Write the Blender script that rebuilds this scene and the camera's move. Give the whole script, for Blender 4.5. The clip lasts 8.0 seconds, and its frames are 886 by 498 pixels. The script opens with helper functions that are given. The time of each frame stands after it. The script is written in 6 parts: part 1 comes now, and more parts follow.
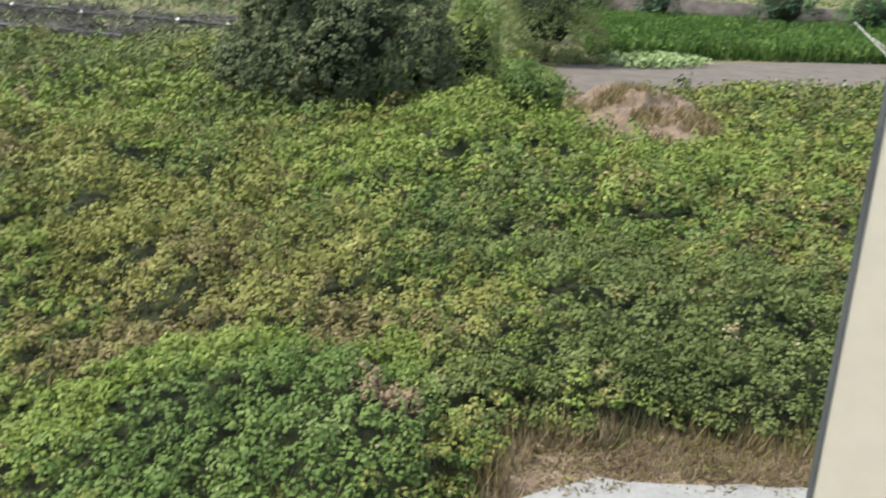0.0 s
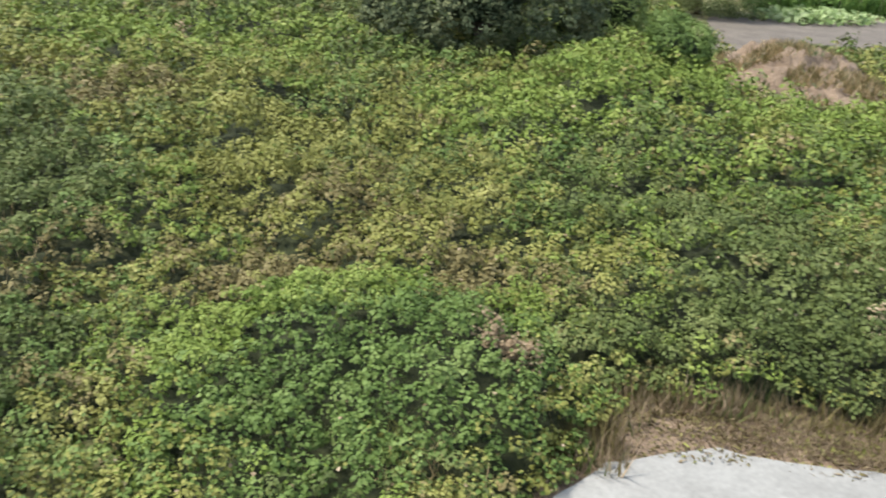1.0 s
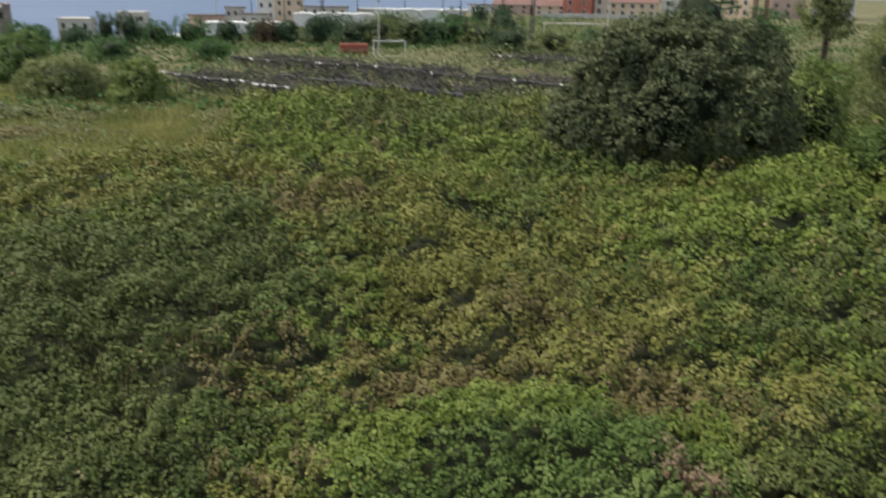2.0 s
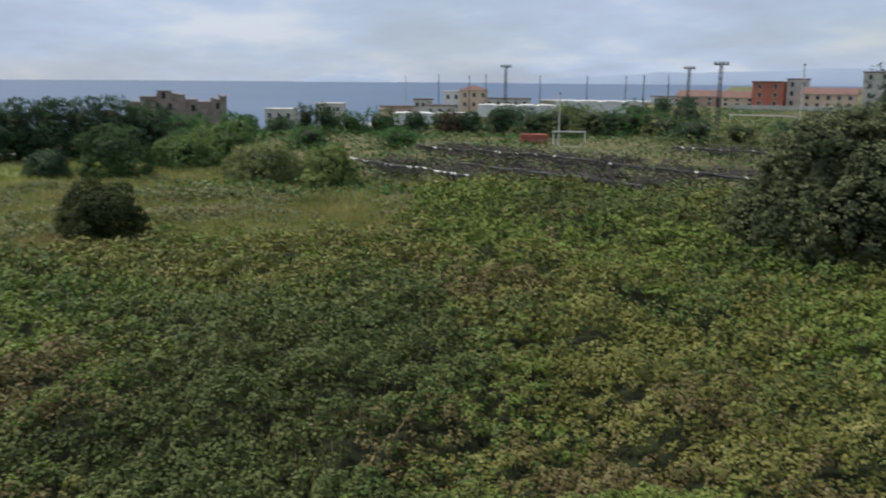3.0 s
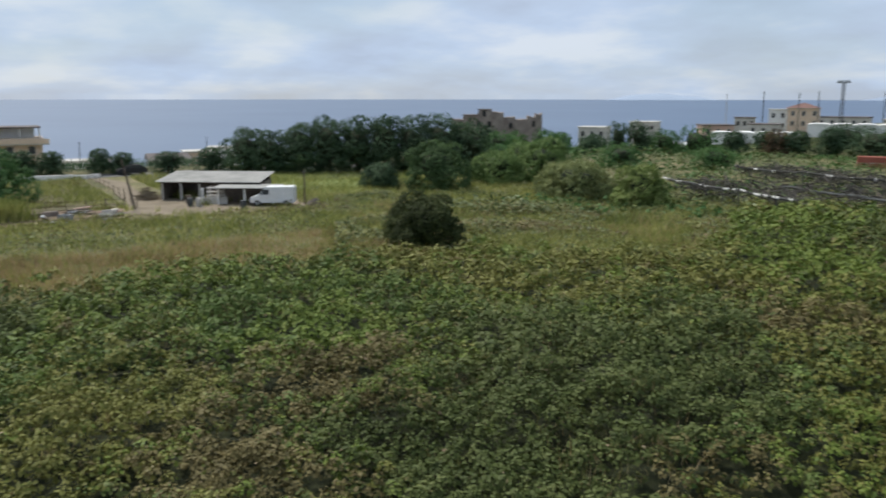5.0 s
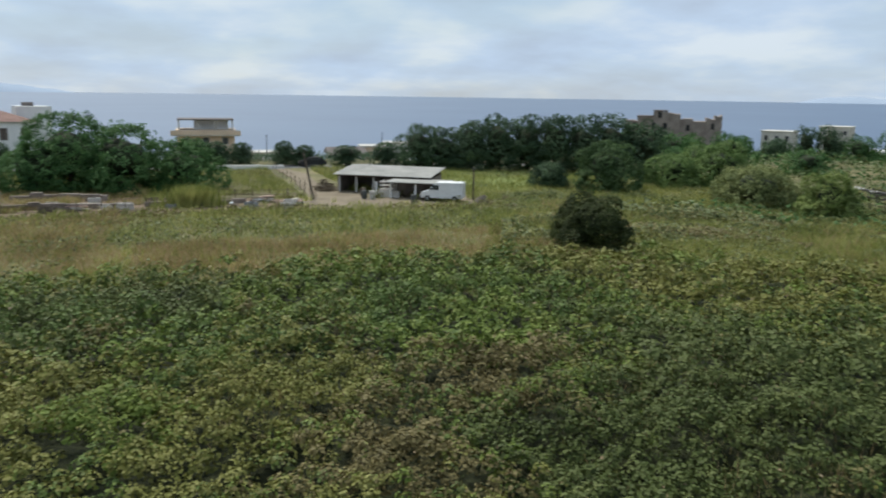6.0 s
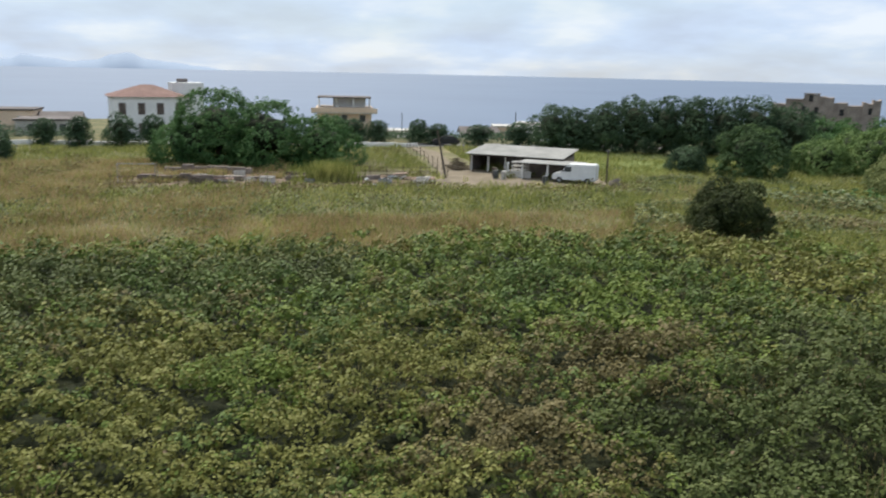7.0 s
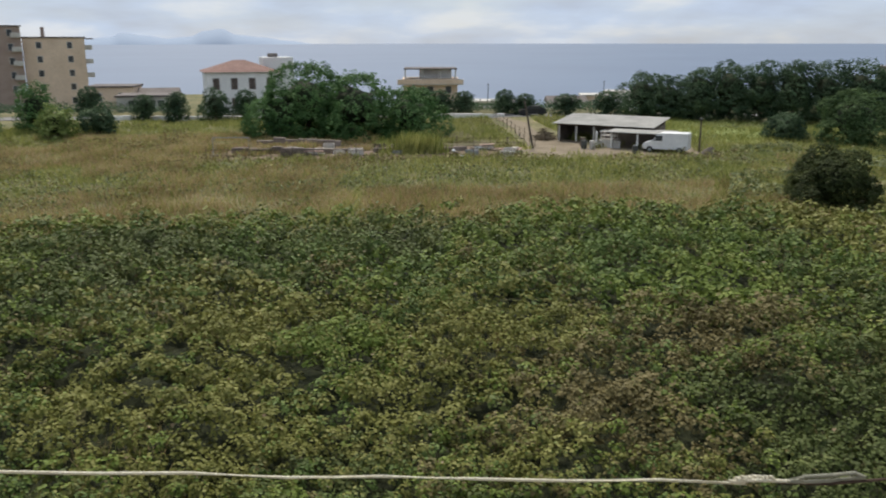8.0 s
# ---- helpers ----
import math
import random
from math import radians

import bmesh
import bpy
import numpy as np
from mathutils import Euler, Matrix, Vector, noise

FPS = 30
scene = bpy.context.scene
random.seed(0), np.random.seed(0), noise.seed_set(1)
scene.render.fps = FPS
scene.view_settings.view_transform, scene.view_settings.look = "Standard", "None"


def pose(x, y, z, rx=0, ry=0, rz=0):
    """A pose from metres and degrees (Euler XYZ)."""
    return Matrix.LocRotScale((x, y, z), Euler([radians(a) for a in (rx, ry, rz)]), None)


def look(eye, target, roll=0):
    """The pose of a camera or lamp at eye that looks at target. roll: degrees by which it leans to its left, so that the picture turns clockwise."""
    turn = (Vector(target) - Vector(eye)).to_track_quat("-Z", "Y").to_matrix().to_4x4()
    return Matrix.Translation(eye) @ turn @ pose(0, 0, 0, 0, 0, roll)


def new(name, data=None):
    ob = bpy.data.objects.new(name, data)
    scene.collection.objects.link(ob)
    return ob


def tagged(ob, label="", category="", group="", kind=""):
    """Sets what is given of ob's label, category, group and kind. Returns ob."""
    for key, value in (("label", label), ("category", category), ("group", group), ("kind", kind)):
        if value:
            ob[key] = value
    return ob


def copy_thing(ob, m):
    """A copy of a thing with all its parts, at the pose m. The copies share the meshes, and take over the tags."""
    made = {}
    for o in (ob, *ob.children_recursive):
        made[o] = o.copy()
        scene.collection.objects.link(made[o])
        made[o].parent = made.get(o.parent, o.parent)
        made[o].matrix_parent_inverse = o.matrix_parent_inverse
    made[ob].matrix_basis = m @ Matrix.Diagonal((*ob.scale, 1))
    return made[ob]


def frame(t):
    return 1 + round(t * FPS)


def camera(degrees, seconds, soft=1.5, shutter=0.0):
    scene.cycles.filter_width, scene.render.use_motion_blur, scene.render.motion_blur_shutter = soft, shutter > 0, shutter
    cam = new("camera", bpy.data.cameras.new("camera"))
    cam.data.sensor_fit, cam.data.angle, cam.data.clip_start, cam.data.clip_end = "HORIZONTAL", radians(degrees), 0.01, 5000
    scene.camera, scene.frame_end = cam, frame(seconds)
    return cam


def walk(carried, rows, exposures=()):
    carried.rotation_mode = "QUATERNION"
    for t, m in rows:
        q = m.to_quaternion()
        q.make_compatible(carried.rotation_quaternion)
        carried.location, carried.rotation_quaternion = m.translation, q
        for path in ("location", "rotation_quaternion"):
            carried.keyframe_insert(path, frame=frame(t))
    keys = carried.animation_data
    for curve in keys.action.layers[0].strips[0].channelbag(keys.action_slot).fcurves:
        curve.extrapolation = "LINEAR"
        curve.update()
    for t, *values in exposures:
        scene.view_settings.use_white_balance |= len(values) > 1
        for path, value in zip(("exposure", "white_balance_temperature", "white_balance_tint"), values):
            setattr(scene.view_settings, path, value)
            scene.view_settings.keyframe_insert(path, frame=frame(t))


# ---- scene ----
cam = camera(56.25, 8.0, soft=1.9, shutter=0.4)
EYE = 11.0
# seconds, turn to the left, tilt, roll, and the eye's small drift
ROWS = [
    (0, 3.3, -20.77, 2.86, 0.115, -0.015, -0.072),
    (0.5, 8.08, -23.95, 3.44, 0.116, 0.001, -0.087),
    (1, 12.64, -24.66, 3.31, 0.09, -0.017, -0.086),
    (1.5, 20.19, -22.32, 1.59, 0.03, -0.015, -0.055),
    (2, 25.95, -17.5, 0.76, 0.02, 0.014, 0.01),
    (2.2, 28.31, -15.65, 0.57, 0.03, 0.045, 0.008),
    (3.3, 41.18, -10.89, 0.63, 0.1, 0.09, 0.06),
    (3.5, 42.63, -10.61, 0.77, 0.1, 0.09, 0.06),
    (4, 46.53, -10.48, 1.21, 0.08, 0.05, 0.06),
    (4.5, 52.97, -10.48, 0.42, 0.072, 0.017, 0.054),
    (6, 71.05, -10.65, 0.82, -0.09, 0.001, 0.021),
    (6.5, 76.13, -10.84, 1.27, -0.1, 0.038, -0.02),
    (7, 80.06, -12.14, 1.27, -0.08, -0.065, -0.028),
    (7.5, 82.99, -14.15, 0.62, -0.055, -0.15, -0.06),
    (8, 86.08, -14.18, -0.07, -0.04, -0.229, -0.032),
]
EXPOSURES = [(0.0, 0.88, 6400, 10), (1.2, 0.98, 6500, 10), (1.5, 0.4, 6900, 4), (2.0, 0.05, 6850, 11), (2.2, -0.1, 6650, 11), (3.5, -0.3, 6500, 10), (4.0, -0.3, 6500, 10), (4.5, -0.22, 6500, 10), (6.0, -0.12, 6500, 5), (6.5, -0.06, 6550, 5), (7.0, 0.12, 6700, 8), (7.5, 0.2, 6900, 10), (8.0, -0.12, 6850, 10)]
walk(cam, [(t, pose(dx, dy, EYE + dz, 90 + tilt, 0, turn) @ pose(0, 0, 0, 0, 0, roll)) for t, turn, tilt, roll, dx, dy, dz in ROWS], EXPOSURES)

# ---- light: a veiled sun high over the field, broken cloud over the sea ----
SUN_DIR = Vector((-0.55, -0.1, 0.83)).normalized()
sun = new("sun", bpy.data.lights.new("sun", "SUN"))
sun.data.energy, sun.data.angle, sun.data.color = 4.8, radians(10), (1.0, 0.95, 0.88)
sun.matrix_world = look((0, 0, 60), Vector((0, 0, 60)) - SUN_DIR)

world = bpy.data.worlds.new("world")
scene.world = world
world.use_nodes = True


def link(tree, a, b):
    tree.links.new(a, b)


def build_sky():
    tree = world.node_tree
    nd = tree.nodes
    nd.clear()
    out, bg = nd.new("ShaderNodeOutputWorld"), nd.new("ShaderNodeBackground")
    sky = nd.new("ShaderNodeTexSky")
    sky.sky_type, sky.sun_disc = "NISHITA", False
    sky.sun_elevation = math.asin(SUN_DIR.z)
    sky.sun_rotation = math.atan2(SUN_DIR.x, SUN_DIR.y)
    sky.air_density, sky.dust_density, sky.ozone_density = 1.0, 0.6, 2.0
    co, sep = nd.new("ShaderNodeTexCoord"), nd.new("ShaderNodeSeparateXYZ")
    link(tree, co.outputs["Generated"], sep.inputs[0])
    # cloud layer seen in perspective: divide by height
    high = nd.new("ShaderNodeMath")
    high.operation = "MAXIMUM"
    high.inputs[1].default_value = 0.0
    link(tree, sep.outputs["Z"], high.inputs[0])
    add = nd.new("ShaderNodeMath")
    add.inputs[1].default_value = 0.22
    link(tree, high.outputs[0], add.inputs[0])
    parts = []
    for axis in "XY":
        div = nd.new("ShaderNodeMath")
        div.operation = "DIVIDE"
        link(tree, sep.outputs[axis], div.inputs[0])
        link(tree, add.outputs[0], div.inputs[1])
        parts.append(div)
    comb = nd.new("ShaderNodeCombineXYZ")
    link(tree, parts[0].outputs[0], comb.inputs[0])
    link(tree, parts[1].outputs[0], comb.inputs[1])
    cloud = nd.new("ShaderNodeTexNoise")
    cloud.inputs["Scale"].default_value, cloud.inputs["Detail"].default_value, cloud.inputs["Roughness"].default_value = 0.9, 6, 0.45
    link(tree, comb.outputs[0], cloud.inputs["Vector"])
    cover = nd.new("ShaderNodeValToRGB")
    cover.color_ramp.elements[0].position, cover.color_ramp.elements[0].color = 0.36, (0.62, 0.62, 0.62, 1)
    cover.color_ramp.elements[1].position, cover.color_ramp.elements[1].color = 0.62, (1, 1, 1, 1)
    link(tree, cloud.outputs["Fac"], cover.inputs[0])
    shade = nd.new("ShaderNodeTexNoise")
    shade.inputs["Scale"].default_value, shade.inputs["Detail"].default_value = 1.5, 6
    link(tree, comb.outputs[0], shade.inputs["Vector"])
    tone = nd.new("ShaderNodeValToRGB")
    stops = tone.color_ramp.elements
    stops.new(0.5)
    for stop, (place, colour) in zip(stops, ((0.36, (5.4, 6.4, 8.2, 1)), (0.5, (6.1, 7.4, 9.6, 1)), (0.63, (8.0, 8.8, 10.0, 1)))):
        stop.position, stop.color = place, colour
    link(tree, shade.outputs["Fac"], tone.inputs[0])
    mix = nd.new("ShaderNodeMix")
    mix.data_type = "RGBA"
    link(tree, cover.outputs[0], mix.inputs["Factor"])
    link(tree, sky.outputs[0], mix.inputs["A"])
    link(tree, tone.outputs[0], mix.inputs["B"])
    link(tree, mix.outputs["Result"], bg.inputs[0])
    bg.inputs[1].default_value = 0.096
    link(tree, bg.outputs[0], out.inputs[0])


build_sky()


# ---- materials ----
def rgb(c):
    return (*c, 1.0)


def surface(name, stops, scale=1.0, rough=0.85, metal=0.0, bump=0.0, fine=0.0, island=0.0, piece=0.0, trans=0.0, spec=0.3, stretch=(1, 1, 1)):
    """Noise-mixed colours over world position, with finer grain, bump and variation from leaf to leaf."""
    m = bpy.data.materials.new(name)
    m.use_nodes = True
    tree = m.node_tree
    nd = tree.nodes
    bsdf = nd["Principled BSDF"]
    geo = nd.new("ShaderNodeNewGeometry")
    mapping = nd.new("ShaderNodeMapping")
    mapping.inputs["Scale"].default_value = stretch
    link(tree, geo.outputs["Position"], mapping.inputs["Vector"])
    big = nd.new("ShaderNodeTexNoise")
    big.inputs["Scale"].default_value, big.inputs["Detail"].default_value, big.inputs["Roughness"].default_value = scale, 6, 0.6
    link(tree, mapping.outputs[0], big.inputs["Vector"])
    fac = big.outputs["Fac"]
    if island or piece:
        rnd = geo.outputs["Random Per Island"]
        if piece:
            info = nd.new("ShaderNodeObjectInfo")
            rnd = info.outputs["Random"]
        off = nd.new("ShaderNodeMath")
        off.operation = "MULTIPLY_ADD"
        off.inputs[1].default_value = island or piece
        off.inputs[2].default_value = -0.5 * (island or piece)
        link(tree, rnd, off.inputs[0])
        total = nd.new("ShaderNodeMath")
        link(tree, fac, total.inputs[0])
        link(tree, off.outputs[0], total.inputs[1])
        fac = total.outputs[0]
    ramp = nd.new("ShaderNodeValToRGB")
    el = ramp.color_ramp.elements
    while len(el) < len(stops):
        el.new(0.5)
    for e, (p, c) in zip(el, sorted(stops)):
        e.position, e.color = p, rgb(c)
    link(tree, fac, ramp.inputs[0])
    colour = ramp.outputs[0]
    if fine:
        grain = nd.new("ShaderNodeTexNoise")
        grain.inputs["Scale"].default_value, grain.inputs["Detail"].default_value = scale * 14, 4
        link(tree, mapping.outputs[0], grain.inputs["Vector"])
        lift = nd.new("ShaderNodeMapRange")
        lift.inputs["From Min"].default_value, lift.inputs["From Max"].default_value = 0.3, 0.7
        lift.inputs["To Min"].default_value, lift.inputs["To Max"].default_value = 1 - fine, 1 + fine
        link(tree, grain.outputs["Fac"], lift.inputs["Value"])
        mul = nd.new("ShaderNodeVectorMath")
        mul.operation = "SCALE"
        link(tree, colour, mul.inputs[0])
        link(tree, lift.outputs[0], mul.inputs["Scale"])
        colour = mul.outputs[0]
    link(tree, colour, bsdf.inputs["Base Color"])
    bsdf.inputs["Roughness"].default_value, bsdf.inputs["Metallic"].default_value = rough, metal
    bsdf.inputs["Specular IOR Level"].default_value = spec
    if bump:
        bn, bp = nd.new("ShaderNodeTexNoise"), nd.new("ShaderNodeBump")
        bn.inputs["Scale"].default_value, bn.inputs["Detail"].default_value = scale * 6, 6
        link(tree, mapping.outputs[0], bn.inputs["Vector"])
        link(tree, bn.outputs["Fac"], bp.inputs["Height"])
        bp.inputs["Strength"].default_value, bp.inputs["Distance"].default_value = bump, 0.1
        link(tree, bp.outputs[0], bsdf.inputs["Normal"])
    if trans:
        tr, mx = nd.new("ShaderNodeBsdfTranslucent"), nd.new("ShaderNodeMixShader")
        link(tree, colour, tr.inputs["Color"])
        mx.inputs[0].default_value = trans
        link(tree, bsdf.outputs[0], mx.inputs[1])
        link(tree, tr.outputs[0], mx.inputs[2])
        link(tree, mx.outputs[0], nd["Material Output"].inputs[0])
    return m


def foliage(name, dark, mid, light, scale=0.35, island=0.3, rough=0.65, trans=0.28, spec=0.1):
    return surface(name, [(0.25, dark), (0.5, mid), (0.78, light)], scale, rough, island=island, trans=trans, spec=spec)


def bramble(name, dark, mid, light):
    """Waxy leaves that take a sheen from the sky."""
    return foliage(name, dark, mid, light, 0.6, 0.14, 0.6, 0.16, 0.14)


M_BRIGHT = bramble("bramble_fresh", (0.055, 0.09, 0.015), (0.133, 0.183, 0.034), (0.242, 0.279, 0.076))
M_DARK = bramble("bramble_dark", (0.035, 0.05, 0.013), (0.08, 0.104, 0.029), (0.168, 0.19, 0.066))
M_DEEP = bramble("bramble_deep", (0.036, 0.063, 0.014), (0.09, 0.138, 0.033), (0.185, 0.238, 0.076))
M_OLIVE = bramble("bramble_olive", (0.068, 0.075, 0.016), (0.162, 0.167, 0.04), (0.295, 0.285, 0.098))
M_BROWN = bramble("bramble_withered", (0.058, 0.05, 0.018), (0.14, 0.118, 0.045), (0.26, 0.22, 0.104))
M_DEAD = foliage("dead_tuft", (0.16, 0.115, 0.07), (0.28, 0.21, 0.13), (0.4, 0.32, 0.22))
# near black: shade between the leaves is put into this colour
M_UNDER_SHADE = surface("undergrowth", [(0.3, (0.008, 0.012, 0.003)), (0.7, (0.026, 0.032, 0.008))], 5, 0.95, bump=0.6, fine=0.4)
M_STRAW = foliage("straw_grass", (0.218, 0.158, 0.082), (0.38, 0.276, 0.142), (0.529, 0.42, 0.24), 0.2, 0.5)
M_GRASS = foliage("meadow_grass", (0.132, 0.161, 0.038), (0.27, 0.293, 0.087), (0.437, 0.42, 0.158), 0.2, 0.5)
M_WEED = foliage("grey_weeds", (0.081, 0.103, 0.046), (0.167, 0.201, 0.092), (0.287, 0.31, 0.172), 0.4, 0.6)
M_BEAN = foliage("bean_leaves", (0.025, 0.054, 0.011), (0.066, 0.123, 0.024), (0.132, 0.2, 0.055), 0.4)
M_SQUASH = foliage("squash_leaf", (0.10, 0.15, 0.05), (0.21, 0.28, 0.11), (0.36, 0.42, 0.22), 0.5, 0.6)
M_LONE = foliage("dusky_leaves", (0.019, 0.03, 0.01), (0.046, 0.062, 0.02), (0.11, 0.131, 0.048))
M_VERGE = foliage("verge_straw", (0.085, 0.063, 0.034), (0.165, 0.125, 0.072), (0.28, 0.22, 0.135), 0.5, 0.5)
M_ROUND = foliage("dense_leaves", (0.025, 0.051, 0.018), (0.066, 0.115, 0.041), (0.149, 0.219, 0.094))
M_TREE = foliage("tree_leaves", (0.024, 0.048, 0.028), (0.055, 0.096, 0.048), (0.116, 0.175, 0.091))
# lighter and bluer than the leaf itself: some distance haze is mixed in
M_TREE2 = foliage("broadleaf", (0.026, 0.064, 0.023), (0.068, 0.144, 0.045), (0.135, 0.234, 0.085))
M_GREY = foliage("grey_shrub_leaves", (0.067, 0.09, 0.033), (0.161, 0.194, 0.075), (0.329, 0.351, 0.149))
M_BUSHY = foliage("yellow_shrub_leaves", (0.068, 0.105, 0.027), (0.159, 0.216, 0.061), (0.29, 0.338, 0.119))
M_TAMARISK = foliage("tamarisk_plumes", (0.03, 0.046, 0.022), (0.09, 0.109, 0.054), (0.218, 0.236, 0.118), 0.5, 0.4)
M_FRESH = foliage("fresh_shrub_leaves", (0.047, 0.085, 0.025), (0.117, 0.186, 0.055), (0.228, 0.304, 0.11))
M_RUSSET = foliage("russet_leaves", (0.05, 0.035, 0.02), (0.10, 0.07, 0.04), (0.16, 0.12, 0.06))
# for the filler balls: the crown's inner shade as a dark colour
M_CORE_SHADE = surface("shade_core", [(0.3, (0.012, 0.019, 0.008)), (0.7, (0.032, 0.043, 0.019))], 2, 0.95, fine=0.3)
M_BARK = surface("bark", [(0.3, (0.05, 0.038, 0.028)), (0.7, (0.13, 0.10, 0.075))], 3, 0.95, bump=0.6, fine=0.3)
M_SOIL = surface("field_soil", [(0.3, (0.065, 0.07, 0.026)), (0.5, (0.12, 0.115, 0.048)), (0.7, (0.2, 0.17, 0.088))], 0.12, 0.95, bump=0.5, fine=0.35)
M_EARTH = surface("bare_earth", [(0.3, (0.074, 0.062, 0.05)), (0.7, (0.122, 0.104, 0.084))], 0.5, 0.95, bump=0.4, fine=0.25)
M_CLAY = surface("brown_clay", [(0.3, (0.095, 0.066, 0.043)), (0.7, (0.2, 0.146, 0.1))], 1.2, 0.95, bump=0.6, fine=0.35)
M_BRUSH = surface("dead_brush", [(0.3, (0.03, 0.028, 0.024)), (0.7, (0.11, 0.1, 0.088))], 0.8, 0.95, fine=0.3)
M_SAND = surface("sandy_track", [(0.3, (0.135, 0.108, 0.072)), (0.7, (0.225, 0.185, 0.13))], 0.4, 0.95, bump=0.3, fine=0.2)
M_PALE = surface("mown_field", [(0.3, (0.075, 0.068, 0.031)), (0.7, (0.13, 0.112, 0.055))], 0.3, 0.95, bump=0.4, fine=0.3)
M_LAWN = surface("green_field", [(0.3, (0.12, 0.16, 0.045)), (0.7, (0.22, 0.24, 0.08))], 0.3, 0.95, bump=0.4, fine=0.3)
M_ROAD = surface("old_asphalt", [(0.3, (0.13, 0.125, 0.12)), (0.7, (0.20, 0.195, 0.185))], 0.6, 0.9, fine=0.15)
M_CONC = surface("concrete", [(0.3, (0.165, 0.162, 0.148)), (0.7, (0.225, 0.222, 0.205))], 0.6, 0.9, bump=0.15, fine=0.1)
M_CREAM = surface("cream_render", [(0.3, (0.415, 0.37, 0.285)), (0.7, (0.46, 0.415, 0.33))], 0.7, 0.9, bump=0.05, fine=0.03)
M_WHITE = surface("white_render", [(0.3, (0.70, 0.69, 0.66)), (0.7, (0.82, 0.81, 0.78))], 0.5, 0.9, fine=0.08)
M_OFFW = surface("weathered_white", [(0.3, (0.42, 0.40, 0.36)), (0.7, (0.62, 0.59, 0.54))], 0.5, 0.9, fine=0.15)
M_BEIGE = surface("beige_render", [(0.3, (0.58, 0.445, 0.325)), (0.7, (0.72, 0.565, 0.425))], 0.3, 0.9, fine=0.1)
M_APT = surface("brown_render", [(0.3, (0.29, 0.215, 0.18)), (0.7, (0.39, 0.305, 0.25))], 0.4, 0.9, fine=0.1)
# pink and red render and the clay tiles are dulled to suggest distance haze
M_PINK = surface("pink_render", [(0.3, (0.43, 0.29, 0.24)), (0.7, (0.54, 0.39, 0.32))], 0.3, 0.9, fine=0.1)
M_RED = surface("red_render", [(0.3, (0.36, 0.12, 0.085)), (0.7, (0.46, 0.18, 0.13))], 0.3, 0.9, fine=0.1)
M_STONE = surface("ruin_stone", [(0.25, (0.105, 0.085, 0.072)), (0.5, (0.2, 0.166, 0.142)), (0.75, (0.3, 0.255, 0.22))], 0.8, 0.95, bump=0.6, fine=0.3)
M_RUIN = surface("pale_ruin_stone", [(0.25, (0.17, 0.14, 0.12)), (0.5, (0.27, 0.225, 0.195)), (0.75, (0.36, 0.31, 0.27))], 0.6, 0.95, bump=0.6, fine=0.25)
M_TILE = surface("clay_tiles", [(0.3, (0.15, 0.085, 0.07)), (0.7, (0.22, 0.13, 0.108))], 0.8, 0.85, bump=0.3, fine=0.2)
M_ROOF = surface("cement_sheet", [(0.3, (0.22, 0.22, 0.205)), (0.7, (0.34, 0.335, 0.31))], 0.6, 0.9, fine=0.15)
M_FLAT = surface("roof_felt", [(0.3, (0.10, 0.085, 0.08)), (0.7, (0.18, 0.16, 0.15))], 0.6, 0.9, fine=0.15)
M_WOOD = surface("old_wood", [(0.3, (0.07, 0.055, 0.04)), (0.7, (0.16, 0.13, 0.10))], 3, 0.9, bump=0.3, fine=0.2)
M_STEEL = surface("galvanised_steel", [(0.3, (0.22, 0.24, 0.25)), (0.7, (0.34, 0.36, 0.37))], 2, 0.6, 0.4, fine=0.1)
M_DARKM = surface("dark_metal", [(0.3, (0.06, 0.065, 0.065)), (0.7, (0.11, 0.115, 0.11))], 2, 0.6, 0.3, fine=0.1)
M_PIPE = surface("white_pipe", [(0.58, (0.045, 0.045, 0.04)), (0.62, (0.68, 0.67, 0.63))], 1.0, 0.7, fine=0.1)
M_PIPE_WHITE = surface("peeling_white_pipe", [(0.5, (0.06, 0.06, 0.055)), (0.55, (0.62, 0.61, 0.57))], 1.1, 0.7, fine=0.1)
M_PAINT = surface("white_paint", [(0.3, (0.62, 0.62, 0.61)), (0.7, (0.76, 0.76, 0.75))], 2, 0.5, fine=0.04)
M_GLASS = surface("window_dark", [(0.3, (0.03, 0.035, 0.04)), (0.7, (0.07, 0.075, 0.08))], 0.5, 0.25, spec=0.5)
M_SHUT = surface("shutters", [(0.3, (0.08, 0.06, 0.05)), (0.7, (0.14, 0.11, 0.09))], 2, 0.7, fine=0.1)
M_BLACK = surface("black_rubber_and_shade", [(0.3, (0.02, 0.02, 0.02)), (0.7, (0.04, 0.04, 0.04))], 2, 0.8)
M_ORANGE = surface("faded_red_tarp", [(0.3, (0.26, 0.075, 0.05)), (0.7, (0.36, 0.12, 0.085))], 1, 0.8, fine=0.1)
M_RUST = surface("rusty_wire", [(0.3, (0.035, 0.022, 0.016)), (0.7, (0.075, 0.046, 0.034))], 60, 0.85, fine=0.2)
M_ROPE = surface("nylon_rope", [(0.3, (0.60, 0.55, 0.42)), (0.7, (0.76, 0.72, 0.58))], 90, 0.8, bump=0.4, fine=0.2)
M_ROPE2 = surface("grey_cord", [(0.3, (0.20, 0.20, 0.15)), (0.7, (0.34, 0.33, 0.26))], 90, 0.8, bump=0.4, fine=0.2)
M_MAROON = surface("maroon_paint", [(0.3, (0.17, 0.075, 0.066)), (0.7, (0.235, 0.11, 0.098))], 12, 0.55, bump=0.1, fine=0.1)
